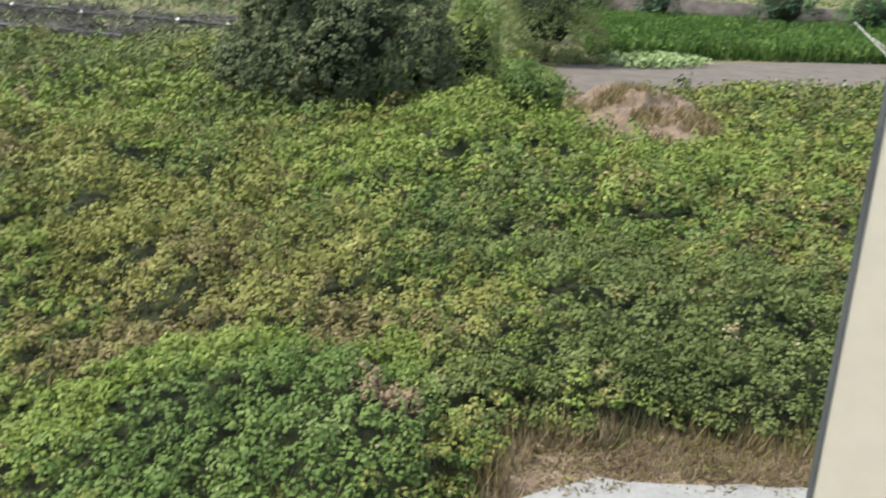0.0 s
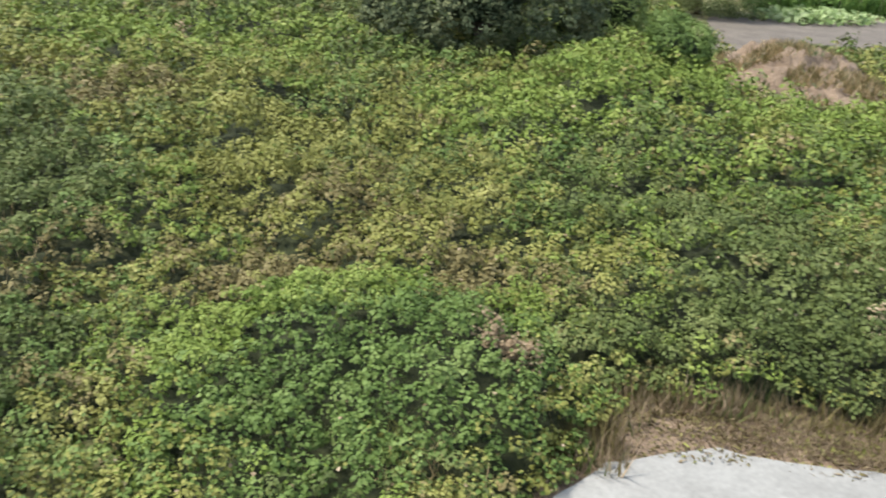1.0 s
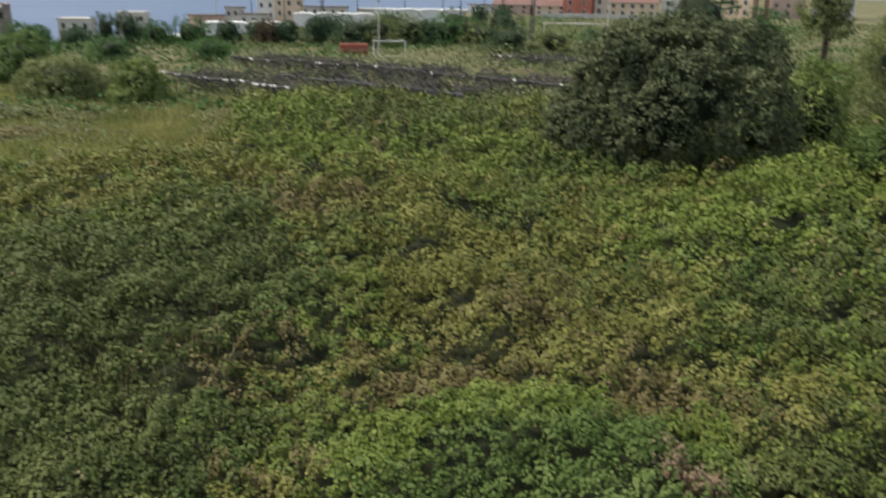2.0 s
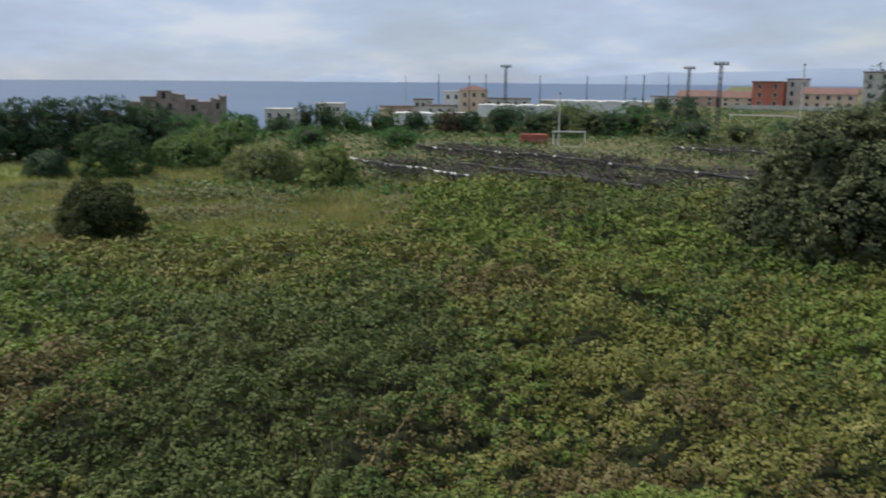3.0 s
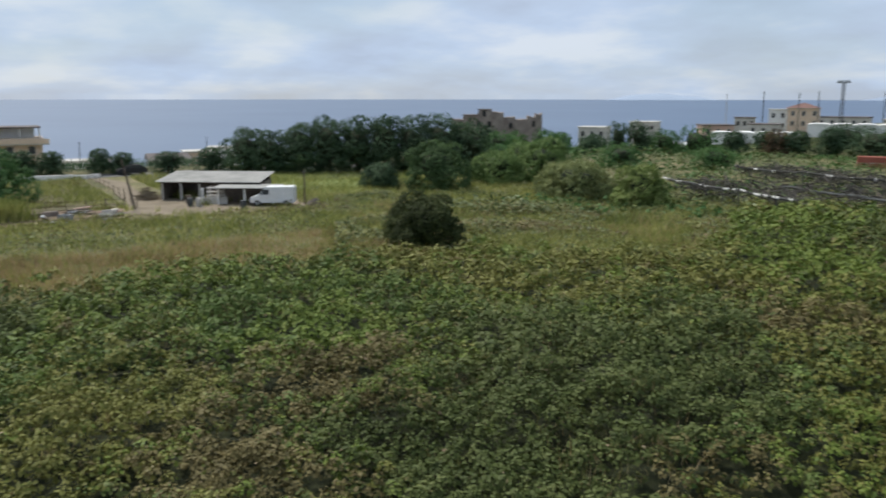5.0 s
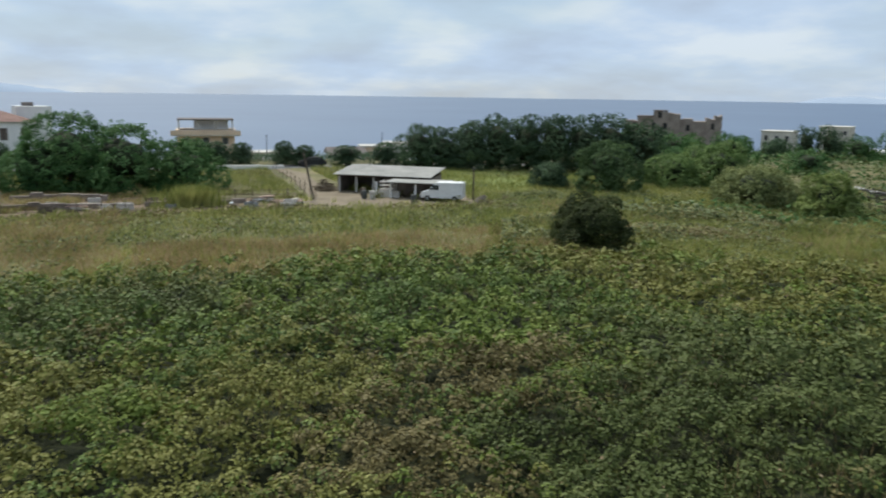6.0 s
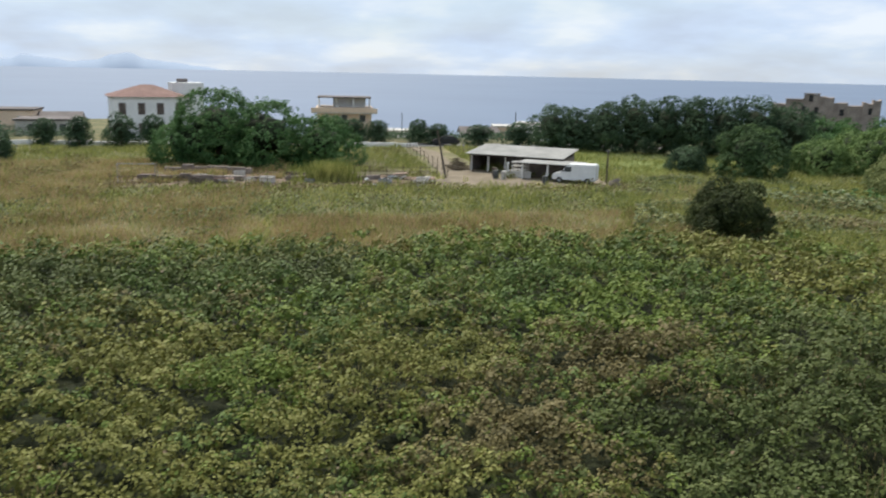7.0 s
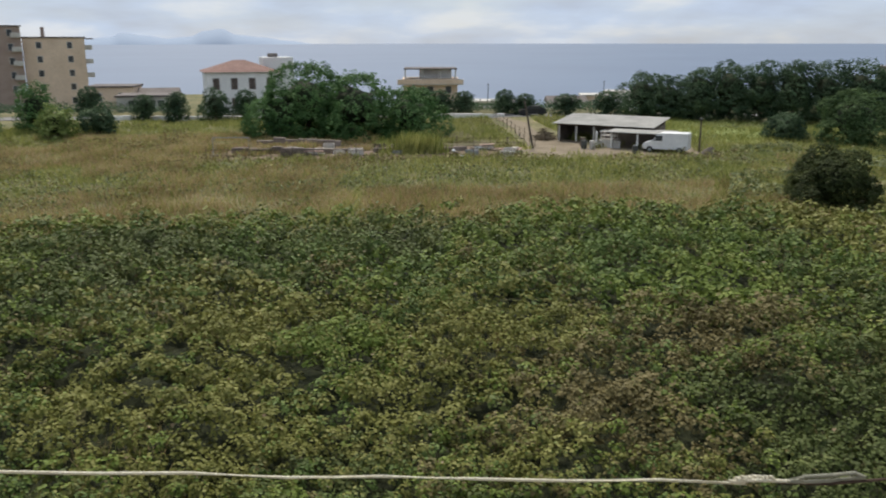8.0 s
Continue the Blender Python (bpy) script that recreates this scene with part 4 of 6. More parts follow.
# ---- the house that the camera stands at ----
wall = empty("house_wall", 1.835, 3.62, 8.6, -25.2, "cream rendered house wall with a dark metal corner strip", "wall", kind="structure")
wall.matrix_basis = pose(1.835, 3.62, 8.6, 0, -2.2, -25.2)
part("wall_face", boxed(0, 3.2, 0, 0.33, -8.6, 2.1), M_CREAM, wall)
part("corner_strip", boxed(-0.026, -0.001, -0.01, 0.06, -8.6, 2.1, 0.003), M_DARKM, wall, "dark grey metal corner strip")
tagged(part("wall_house_back", boxed(1.6, 1.9, -6, 1.2, 0, 12.4), M_CREAM), "plain cream rendered wall of the house", "wall", kind="structure")
tagged(part("balcony_floor", boxed(-0.75, 1.59, -4.4, 1.0, 9.28, 9.44), M_CONC), "concrete balcony slab", "balcony", kind="structure")


def line_post(y):
    e = empty("clothesline_post", -0.70, y + 0.07, 9.44, 0, "maroon painted steel post that carries a washing line", "post", "washing line posts")
    bm = bmesh.new()
    tube(bm, [(0, 0, 0.012), (-0.10, -0.025, 0.5), (-0.21, -0.058, 0.995)], [0.045, 0.045, 0.045], 4)
    bmesh.ops.bevel(bm, geom=bm.edges[:], offset=0.005, segments=2, affect="EDGES")
    part("shaft", bm, M_MAROON, e)
    part("foot_plate", boxed(-0.05, 0.09, -0.09, 0.09, 0, 0.012, 0.002), M_MAROON, e)
    part("hook", tube(bmesh.new(), [(-0.205, -0.058, 0.985), (-0.22, -0.10, 1.017), (-0.21, -0.13, 1.014), (-0.20, -0.15, 1.01)], 0.0025, 8), M_RUST, e, "rusty bent wire hook")
    return e


line_post(0.53)
line_post(-4.1)
line = empty("washing_line", -0.9, 0, 10.46, 0, "cream plastic washing line knotted to a wire", "washing line")


def rope_path(n=40):
    pts = []
    for i in range(n + 1):
        y = 0.19 - 4.3 * i / n
        pts.append((0.0, y, -0.001 + 0.055 * (0.19 - y) + 0.002 * math.sin(y * 23) + 0.0015 * math.sin(y * 61)))
    return pts


part("cord", tube(bmesh.new(), rope_path(), 0.0019, 8), M_ROPE, line)
bm = bmesh.new()
for k in range(7):
    c = 0.18 + k * 0.0068
    r = (0.002, 0.0032, 0.003, 0.0038, 0.003, 0.0026, 0.002)[k]
    tube(bm, [(r * 0.9 * math.cos(a), c + 0.003 * math.sin(2 * a), 0.002 + r * 0.9 * math.sin(a)) for a in [2 * math.pi * q / 10 for q in range(10)]], 0.0018, 6)
tube(bm, [(0.0, 0.17, 0.0), (0.004, 0.2, 0.002), (0.0, 0.245, -0.003)], 0.0022, 6)
part("knot", bm, M_ROPE, line)
bm = bmesh.new()
for dz in (-0.0035, 0.0035):
    tube(bm, [(0.0, 0.24, -0.003), (0.002, 0.262, dz), (0.0, 0.29, dz - 0.001), (-0.002, 0.325, dz), (0, 0.337, -0.002)], 0.0024, 8)
part("doubled_cord", bm, M_ROPE2, line, "doubled length of greyish cord")
part("wire", tube(bmesh.new(), [(0, 0.23, -0.004), (0.001, 0.29, -0.008), (0, 0.35, -0.006), (-0.004, 0.40, -0.004), (-0.008, 0.46, -0.010)], 0.002, 6), M_RUST, line, "rusty dark tie wire")


# ---- farm buildings ----
def frame_on(p, q):
    """Turn of a thing whose local x runs from p to q."""
    return math.degrees(math.atan2(q[1] - p[1], q[0] - p[0]))


def shed():
    p, q = (-91.8, 18.8), (-85.9, 27.6)
    w = math.dist(p, q)
    e = empty("shed", *p, 0, frame_on(p, q), "long open-fronted farm shed under a pale sheet roof", "shed")
    for i in range(6):
        x = 0.25 + i * (w - 0.5) / 5
        part("post", boxed(x - 0.09, x + 0.09, 0.0, 0.18, 0, 1.77, 0.015), M_OFFW if i != 3 else M_WOOD, e)
    part("beam", boxed(0, w, 0.02, 0.16, 1.775, 1.92, 0.01), M_WOOD, e)
    part("back_wall", boxed(0, w, 5.3, 5.5, 0, 2.2), M_STONE, e)
    part("side_wall", boxed(-0.1, 0.1, 0.4, 5.29, 0, 1.82), M_STONE, e)
    part("side_wall", boxed(w - 0.1, w + 0.1, 0.4, 5.29, 0, 1.82), M_STONE, e)
    n = 12
    for i in range(n):
        x0, x1 = -0.4 + i * (w + 0.8) / n, -0.4 + (i + 1) * (w + 0.8) / n + 0.04
        bm = bmesh.new()
        rows = []
        for z in (0.0, 0.035):
            for y in (-0.5, 5.9):
                rows.append([bm.verts.new((x0 + (x1 - x0) * k / 12, y, 1.94 + (y + 0.5) * 0.095 + z + 0.022 * (k % 2) + 0.006 * (i % 2))) for k in range(13)])
        a, b, c, d = rows
        for k in range(12):
            bm.faces.new((a[k], b[k], b[k + 1], a[k + 1]))
            bm.faces.new((c[k], c[k + 1], d[k + 1], d[k]))
            bm.faces.new((a[k], a[k + 1], c[k + 1], c[k]))
            bm.faces.new((b[k], d[k], d[k + 1], b[k + 1]))
        part("roof_sheet", bm, M_ROOF, e)
    return e, p, q


SHED, SP, SQ = shed()


def lean_to():
    p, q = (-85.6, 21.6), (-81.9, 28.0)
    w = math.dist(p, q)
    e = empty("lean_to", *p, 0, frame_on(p, q), "low whitewashed lean-to with a flat sheet roof", "shed")
    for x in (0.1, 1.7, 4.4, w - 0.1):
        part("post", boxed(x - 0.1, x + 0.1, 0.0, 0.2, 0, 1.65, 0.015), M_WHITE, e)
    part("roof_sheet", boxed(1.2, w + 0.5, -0.5, 3.4, 1.66, 1.76, 0.02), M_ROOF, e)
    part("rear_wall", boxed(0.2, w, 3.0, 3.15, 0, 1.65), M_STONE, e)
    part("low_wall", boxed(0.2, 2.6, 0.22, 0.36, 0, 0.75), M_OFFW, e)
    part("trestle", boxed(4.7, 6.6, 0.5, 1.3, 0.55, 0.65, 0.01), M_WOOD, e)
    for x in (4.8, 6.45):
        part("trestle_leg", boxed(x, x + 0.1, 0.55, 1.2, 0, 0.55), M_WOOD, e)


lean_to()


def van():
    p, q = (-81.6, 25.4), (-79.3, 29.4)
    e = empty("van", *p, 0, frame_on(p, q), "white panel van parked beside the shed", "van")
    prof = [(0.0, 0.35), (0.0, 0.75), (0.15, 0.95), (0.85, 1.12), (1.45, 1.85), (1.65, 1.95), (4.35, 2.0), (4.45, 1.9), (4.45, 0.35)]
    bm = bmesh.new()
    near, far = [[bm.verts.new((x, y, z)) for x, z in prof] for y in (0.0, 1.75)]
    bm.faces.new(near), bm.faces.new(far[::-1])
    for k in range(len(prof)):
        bm.faces.new((near[k], far[k], far[(k + 1) % len(prof)], near[(k + 1) % len(prof)]))
    bmesh.ops.recalc_face_normals(bm, faces=bm.faces[:])
    bmesh.ops.bevel(bm, geom=bm.edges[:], offset=0.05, segments=2, affect="EDGES")
    body = part("body", bm, M_PAINT, e)
    bm = bmesh.new()
    vs = [bm.verts.new(v) for v in ((0.92, 0.12, 1.18), (0.92, 1.63, 1.18), (1.42, 1.6, 1.80), (1.42, 0.15, 1.80))]
    bm.faces.new(vs)
    bmesh.ops.translate(bm, verts=bm.verts[:], vec=(-0.03, 0, 0.03))
    bmesh.ops.solidify(bm, geom=bm.faces[:], thickness=0.01)
    part("windscreen", bm, M_GLASS, e, "dark slanted windscreen")
    for y in (-0.012, 1.742):
        part("side_window", boxed(1.25, 1.95, y, y + 0.02, 1.2, 1.7), M_GLASS, e, "dark side window")
    for x in (0.75, 3.65):
        for y in (-0.02, 1.57):
            bm = bmesh.new()
            tube(bm, [(x, y, 0.31), (x, y + 0.2, 0.31)], 0.31, 18)
            w = part("wheel", bm, M_BLACK, e, "black tyre")
            part("rim", tube(bmesh.new(), [(x, y - 0.012, 0.31), (x, y + 0.212, 0.31)], 0.17, 12), M_STEEL, w)
    part("bumper", boxed(-0.08, 0.1, 0.05, 1.7, 0.34, 0.55, 0.03), M_DARKM, e)
    for y in (0.2, 1.35):
        part("headlight", boxed(-0.02, 0.06, y, y + 0.22, 0.62, 0.78, 0.02), M_STEEL, e)
    part("mirror", boxed(1.1, 1.2, -0.2, -0.02, 1.2, 1.4, 0.02), M_BLACK, e)


van()


def simple_post(name, label, x, y, h, r=0.07, mat=None, lean=(0, 0), category="pole", group="", cap=True):
    e = empty(name, x, y, float(terrain(x, y)) - 0.1, 0, label, category, group)
    part("shaft", tube(bmesh.new(), [(0, 0, 0), (lean[0] * 0.5, lean[1] * 0.5, h * 0.5), (lean[0], lean[1], h)], [r, r * 0.9, r * 0.75], 10), mat or M_WOOD, e)
    if cap:
        part("head", boxed(lean[0] - 0.22, lean[0] + 0.22, lean[1] - 0.1, lean[1] + 0.1, h - 0.05, h + 0.1, 0.02), M_DARKM, e)
    return e


simple_post("yard_pole", "dark wooden pole with a lamp beside the van", -80.6, 30.9, 3.4, 0.1)
simple_post("gate_post", "tall leaning dark timber post at the yard gate", -85.2, 15.0, 5.0, 0.12, lean=(-0.7, -0.9), cap=False)
tagged(part("rubble_heap", tube(bmesh.new(), [(-79.2, 31.4, -0.1), (-79.2, 31.5, 0.35), (-79.2, 31.6, 0.75)], [1.0, 0.6, 0.12], 9), M_EARTH), "pale heap of sand beside the van", "sand heap")


def fence(name, label, p, q, step, h, rails=(0.4, 0.8), mat=None, group="field fences"):
    L = math.dist(p, q)
    e = empty(name, p[0], p[1], float(terrain(*p)), frame_on(p, q), label, "fence", group)
    n = max(1, int(L / step))
    for i in range(n + 1):
        hh = h * random.uniform(0.8, 1.15)
        x = i * L / n
        part("post", tube(bmesh.new(), [(x, 0, -0.2), (x + random.uniform(-0.08, 0.08), 0.02, hh)], [0.045, 0.038], 6), mat or M_WOOD, e)
    for f in rails:
        part("rail", tube(bmesh.new(), [(i * L / n, 0.02 * (-1) ** i, h * f * random.uniform(0.93, 1.05)) for i in range(n + 1)], 0.022, 5), mat or M_WOOD, e)


fence("pen_fence", "weathered timber fence of a field pen", (-87.5, 5.5), (-86.2, 14.2), 1.6, 1.15)
fence("pen_fence", "weathered timber fence of a field pen", (-86.4, 15.4), (-119, 15.2), 3.2, 1.2)
fence("yard_fence", "old timber fence along the farmyard", (-78.6, -17), (-77.4, -1), 1.8, 1.3, (0.35, 0.75))
fence("yard_fence", "old timber fence along the farmyard", (-77.4, 3.5), (-77.2, 12.5), 2.2, 1.1, (0.5,))


def ruin_wall(p, q, h, mat=None, label="low crumbling stone wall of the farmyard", thick=0.45):
    L = math.dist(p, q)
    e = empty("yard_wall", p[0], p[1], float(terrain(*p)) - 0.1, frame_on(p, q), label, "wall", "farmyard walls")
    x = 0.0
    while x < L:
        w = random.uniform(0.9, 2.2)
        part("masonry", boxed(x, min(x + w - 0.02, L), -thick / 2 + random.uniform(-0.04, 0.04), thick / 2, 0, h * random.uniform(0.7, 1.1), 0.04), mat or M_STONE, e)
        x += w


ruin_wall((-83.5, -15.5), (-82.5, -2.5), 0.8)
ruin_wall((-83, -1.5), (-84, 8), 0.55)
ruin_wall((-90, -14), (-88.5, -5), 0.9)
ruin_wall((-120.8, -40), (-120.3, -13), 0.75, M_WHITE, "low whitewashed wall along the coast road", 0.3)
ruin_wall((-120.6, 2), (-120.8, 17), 0.7, M_WHITE, "low whitewashed wall along the coast road", 0.3)


def pallet_rack(x, y):
    e = empty("pallet_rack", x, y, 0, 56, "open rack of weathered pale boards beside the lean-to", "rack")
    for px in (0.0, 1.5):
        for py in (0.0, 0.9):
            part("upright", boxed(px - 0.05, px + 0.05, py - 0.05, py + 0.05, 0, 1.75, 0.01), M_OFFW, e)
    for z in (0.35, 0.75, 1.15, 1.55):
        for py in (0.0, 0.45, 0.9):
            part("board", boxed(-0.15, 1.65, py - 0.09, py + 0.09, z, z + 0.05, 0.006), M_OFFW, e)


pallet_rack(-86.3, 22.4)


def parked_car(x, y, turn, mat, label):
    """A small hatchback in side view along its local x."""
    e = empty("parked_car", x, y, float(terrain(x, y)), turn, label, "car", "cars on the coast road")
    prof = [(-2.0, 0.3), (-2.0, 0.75), (-1.85, 0.9), (-1.0, 1.0), (-0.45, 1.42), (1.0, 1.45), (1.65, 1.02), (1.95, 0.92), (2.0, 0.3)]
    bm = bmesh.new()
    near, far = [[bm.verts.new((px, py, pz)) for px, pz in prof] for py in (-0.82, 0.82)]
    bm.faces.new(near), bm.faces.new(far[::-1])
    for k in range(len(prof)):
        bm.faces.new((near[k], far[k], far[(k + 1) % len(prof)], near[(k + 1) % len(prof)]))
    bmesh.ops.recalc_face_normals(bm, faces=bm.faces[:])
    bmesh.ops.bevel(bm, geom=bm.edges[:], offset=0.06, segments=2, affect="EDGES")
    part("body", bm, mat, e)
    for py in (-0.835, 0.815):
        part("side_window", boxed(-0.7, 0.15, py, py + 0.02, 1.02, 1.34, 0.004), M_GLASS, e, "dark side window")
        part("side_window", boxed(0.22, 1.05, py, py + 0.02, 1.02, 1.34, 0.004), M_GLASS, e, "dark side window")
    for px in (-1.3, 1.25):
        for py in (-0.86, 0.66):
            part("wheel", tube(bmesh.new(), [(px, py, 0.3), (px, py + 0.2, 0.3)], 0.3, 16), M_BLACK, e, "black tyre")


for cx, cy, cm, cl in ((-123.4, 21.6, M_BLACK, "black hatchback parked on the coast road"), (-123.8, 2.2, M_DARKM, "dark grey hatchback parked on the coast road")):
    parked_car(cx, cy, 90, cm, cl)


def roadside_hedge():
    y = rng.uniform(-75, 64, 22000)
    x = -128.5 - 13 * rng.uniform(0, 1, len(y)) ** 1.6 + 0.02 * y
    k = rough_noise(y, y * 0, 6, 97) > 0.22
    x, y = x[k], y[k]
    z = terrain(x, y) + rng.uniform(0.05, 1, len(x)) ** 0.7 * (0.7 + 1.2 * rough_noise(x, y, 3.5, 98))
    v, f = leaf_arrays(np.stack([x, y, z], 1), rng.uniform(0.18, 0.36, len(x)), np.tile([0.4, 0.0, 0.8], (len(x), 1)), 0.6)
    tagged(new("hedge", mesh_of("hedge", v, f, M_TREE)), "low uneven dark hedge behind the coast road", "hedge", kind="stuff")


roadside_hedge()

JUNK = random.Random(8)


def junk(k):
    x, y = JUNK.uniform(-87, -78.8), JUNK.choice([JUNK.uniform(-15, 1), JUNK.uniform(6.5, 13)])
    e = empty("timber_stack", x, y, 0, JUNK.uniform(0, 180), "untidy stack of old boards in the farmyard", "timber", "farmyard clutter")
    for i in range(JUNK.randint(3, 5)):
        L = JUNK.uniform(0.8, 2.4)
        ob = part("board", boxed(-L / 2, L / 2, -0.15, 0.15, 0, 0.09, 0.01), JUNK.choice([M_WOOD, M_OFFW, M_WOOD, M_STEEL, M_PINK]), e)
        ob.matrix_basis = pose(JUNK.uniform(-0.25, 0.25), JUNK.uniform(-0.3, 0.3), 0.095 * i, 0, 0, JUNK.uniform(-25, 25))


for k in range(16):
    junk(k)


def crate(k):
    x, y = JUNK.uniform(-88, -79), JUNK.choice([JUNK.uniform(-15, 2), JUNK.uniform(6, 13)])
    s = JUNK.uniform(0.35, 0.7)
    e = empty("crate", x, y, 0, JUNK.uniform(0, 90), "pale plastic crate lying in the farmyard", "crate", "farmyard crates")
    m = JUNK.choice([M_STEEL, M_OFFW, M_WOOD])
    part("base", boxed(-s, s, -s * 0.7, s * 0.7, 0, 0.05), m, e)
    for a in ((-s, s, -s * 0.7, -s * 0.7 + 0.05), (-s, s, s * 0.7 - 0.05, s * 0.7), (-s, -s + 0.05, -s * 0.65, s * 0.65), (s - 0.05, s, -s * 0.65, s * 0.65)):
        part("side", boxed(*a, 0.05, s * 0.9), m, e)


for k in range(12):
    crate(k)


def goal(name, label, x, y, w, h, turn, mat, depth=1.2, r=0.07, group="goals"):
    e = empty(name, x, y, float(terrain(x, y)), turn, label, "goal", group)
    for s in (-1, 1):
        part("upright", tube(bmesh.new(), [(s * w / 2, 0, -0.1), (s * w / 2, 0, h)], r, 10), mat, e)
        part("stay", tube(bmesh.new(), [(s * w / 2, 0, h), (s * w / 2, depth * 0.5, h * 0.97), (s * w / 2, depth, 0)], r * 0.5, 6), mat, e)
    part("crossbar", tube(bmesh.new(), [(-w / 2 - r, 0, h), (w / 2 + r, 0, h)], r, 10), mat, e)
    part("ground_bar", tube(bmesh.new(), [(-w / 2, depth, 0.05), (w / 2, depth, 0.05)], r * 0.5, 6), mat, e)


goal("football_goal", "white football goal standing in the scrub", -69.2, 121.2, 5.2, 2.6, 30, M_PAINT, r=0.08)
goal("small_goal", "small rusty goal frame in long grass", -80.3, -15, 3.4, 1.95, 86, M_STEEL, r=0.035)
goal("net_frame", "tall pale frame of a ball-stop net", -45, 143, 10.2, 5.4, 14, M_OFFW, 0.3, 0.09)

tarp = empty("tarpaulin", -77.5, 123.6, 0, 32, "faded red tarpaulin over a stack", "tarpaulin")
part("cover", boxed(-2.4, 2.4, -0.7, 0.7, 0, 1.75, 0.15), M_ORANGE, tarp)
part("cord", tube(bmesh.new(), [(-2.45, -0.74, 0.7), (2.45, -0.74, 0.8)], 0.03, 5), M_OFFW, tarp)


# ---- trellis of pipes with dead vines ----
def trellis(p, q, spans, h, pipe, label, brush=140):
    L = math.dist(p, q)
    e = empty("vine_trellis", p[0], p[1], 0, frame_on(p, q), label, "trellis", "ruined trellises")
    rnd = random.Random(int(abs(p[0] * 10)))
    pts = [(L * i / spans, rnd.uniform(-0.2, 0.2), h + rnd.uniform(-0.14, 0.14)) for i in range(spans + 1)]
    part("pipe", tube(bmesh.new(), pts, 0.13, 8), pipe, e, "pipe with peeling white paint")
    for x, y, z in pts:
        part("post", tube(bmesh.new(), [(x, y, -0.1), (x + rnd.uniform(-0.1, 0.1), y, z - 0.05)], 0.06, 6), M_DARKM, e)
    for i in range(spans):
        a, b = Vector(pts[i]), Vector(pts[i + 1])
        part("brace", tube(bmesh.new(), [a.lerp(b, 0.1), a.lerp(b, 0.5) + Vector((0, 1.2, -0.35)), a.lerp(b, 0.9) + Vector((0, 2.4, -0.6))], 0.035, 5), M_DARKM, e)
    bm = bmesh.new()
    for k in range(brush):
        c = Vector((rnd.uniform(0, L), rnd.uniform(-1.0, 7.5), 0.5 + (h - 0.45) * rnd.random() ** 0.5))
        if noise.noise((c.x * 0.22 + p[0], c.y * 0.35, 4.0)) < -0.08:
            continue
        d = Vector((rnd.uniform(-1, 1), rnd.uniform(-0.6, 0.6), rnd.uniform(-0.45, 0.3))) * rnd.uniform(0.5, 2.0)
        tube(bm, [c - d, c + Vector((0, 0, rnd.uniform(-0.2, 0.25))), c + d], [0.06, 0.05, 0.02], 3)
    part("dead_vines", bm, M_BRUSH, e, "tangle of dead vine stems")


trellis((-66.6, 67.5), (-46.9, 63.8), 8, 2.0, M_PIPE_WHITE, "collapsed pipe trellis with dead vines in brambles", 700)
trellis((-73.9, 87.8), (-49.7, 85.6), 9, 2.0, M_PIPE, "long sagging pipe trellis with dead vines", 950)
trellis((-49.6, 85.5), (-25.2, 79.2), 9, 2.0, M_PIPE, "long sagging pipe trellis with dead vines", 1150)
trellis((-46.8, 110.6), (-30, 109.5), 6, 2.0, M_PIPE, "far pipe trellis with dead vines", 420)
trellis((-60, 76), (-33, 72), 7, 1.5, M_DARKM, "fallen dark trellis frame with dead vines", 900)


# ---- scrub beyond the thicket ----
def scrub():
    xs, ys, rr = sector(76, 235, 150000, -36, 62)
    n = rough_noise(xs, ys, 9, 61)
    bare = (xs > 3) & (ys < 100 + 0.25 * xs) & (ys > 58)
    keep = ~bare & ((xs > -72) | (ys > 82)) & (in_thicket(xs, ys) < 0.5) & (rng.uniform(0, 1, len(xs)) < 0.25 + 0.9 * rough_noise(xs, ys, 2.5, 62)) & ~((np.hypot(xs + 42.5, ys - 101.5) < 5))
    x, y, n = xs[keep], ys[keep], n[keep]
    h = (0.2 + 1.9 * n * n + 0.8 * rough_noise(x, y, 2.5, 63)) * (1 - 0.6 * smooth(150, 190, np.hypot(x, y)))
    p = np.stack([x, y, terrain(x, y) + h * rng.uniform(0.25, 1.0, len(x))], 1)
    up = np.tile([0.0, 0.0, 1.0], (len(x), 1))
    kind = np.digitize(rough_noise(x, y, 12, 64) + rng.normal(0, 0.15, len(x)), [0.38, 0.6])
    for k, (mat, label) in enumerate(((M_TREE2, "dark green scrub behind the thicket"), (M_DARK, "dull green scrub behind the thicket"), (M_WEED, "grey-green scrub behind the thicket"))):
        q = kind == k
        v, f = leaf_arrays(p[q], rng.uniform(0.3, 0.7, q.sum()), up[q], 0.7)
        tagged(new("scrub", mesh_of("scrub", v, f, mat)), label, "scrub", kind="stuff")


scrub()


def crop(name, label, where, count, size, mat, x0, x1, y0, y1, h, category):
    x, y = rng.uniform(x0, x1, count), rng.uniform(y0, y1, count)
    k = where(x, y)
    x, y = x[k], y[k]
    p = np.stack([x, y, terrain(x, y) + h * rng.uniform(0.1, 1, len(x))], 1)
    v, f = leaf_arrays(p, size * rng.uniform(0.6, 1.3, len(x)), np.tile([0.0, -0.3, 0.9], (len(x), 1)))
    tagged(new(name, mesh_of(name, v, f, mat)), label, category, kind="stuff")


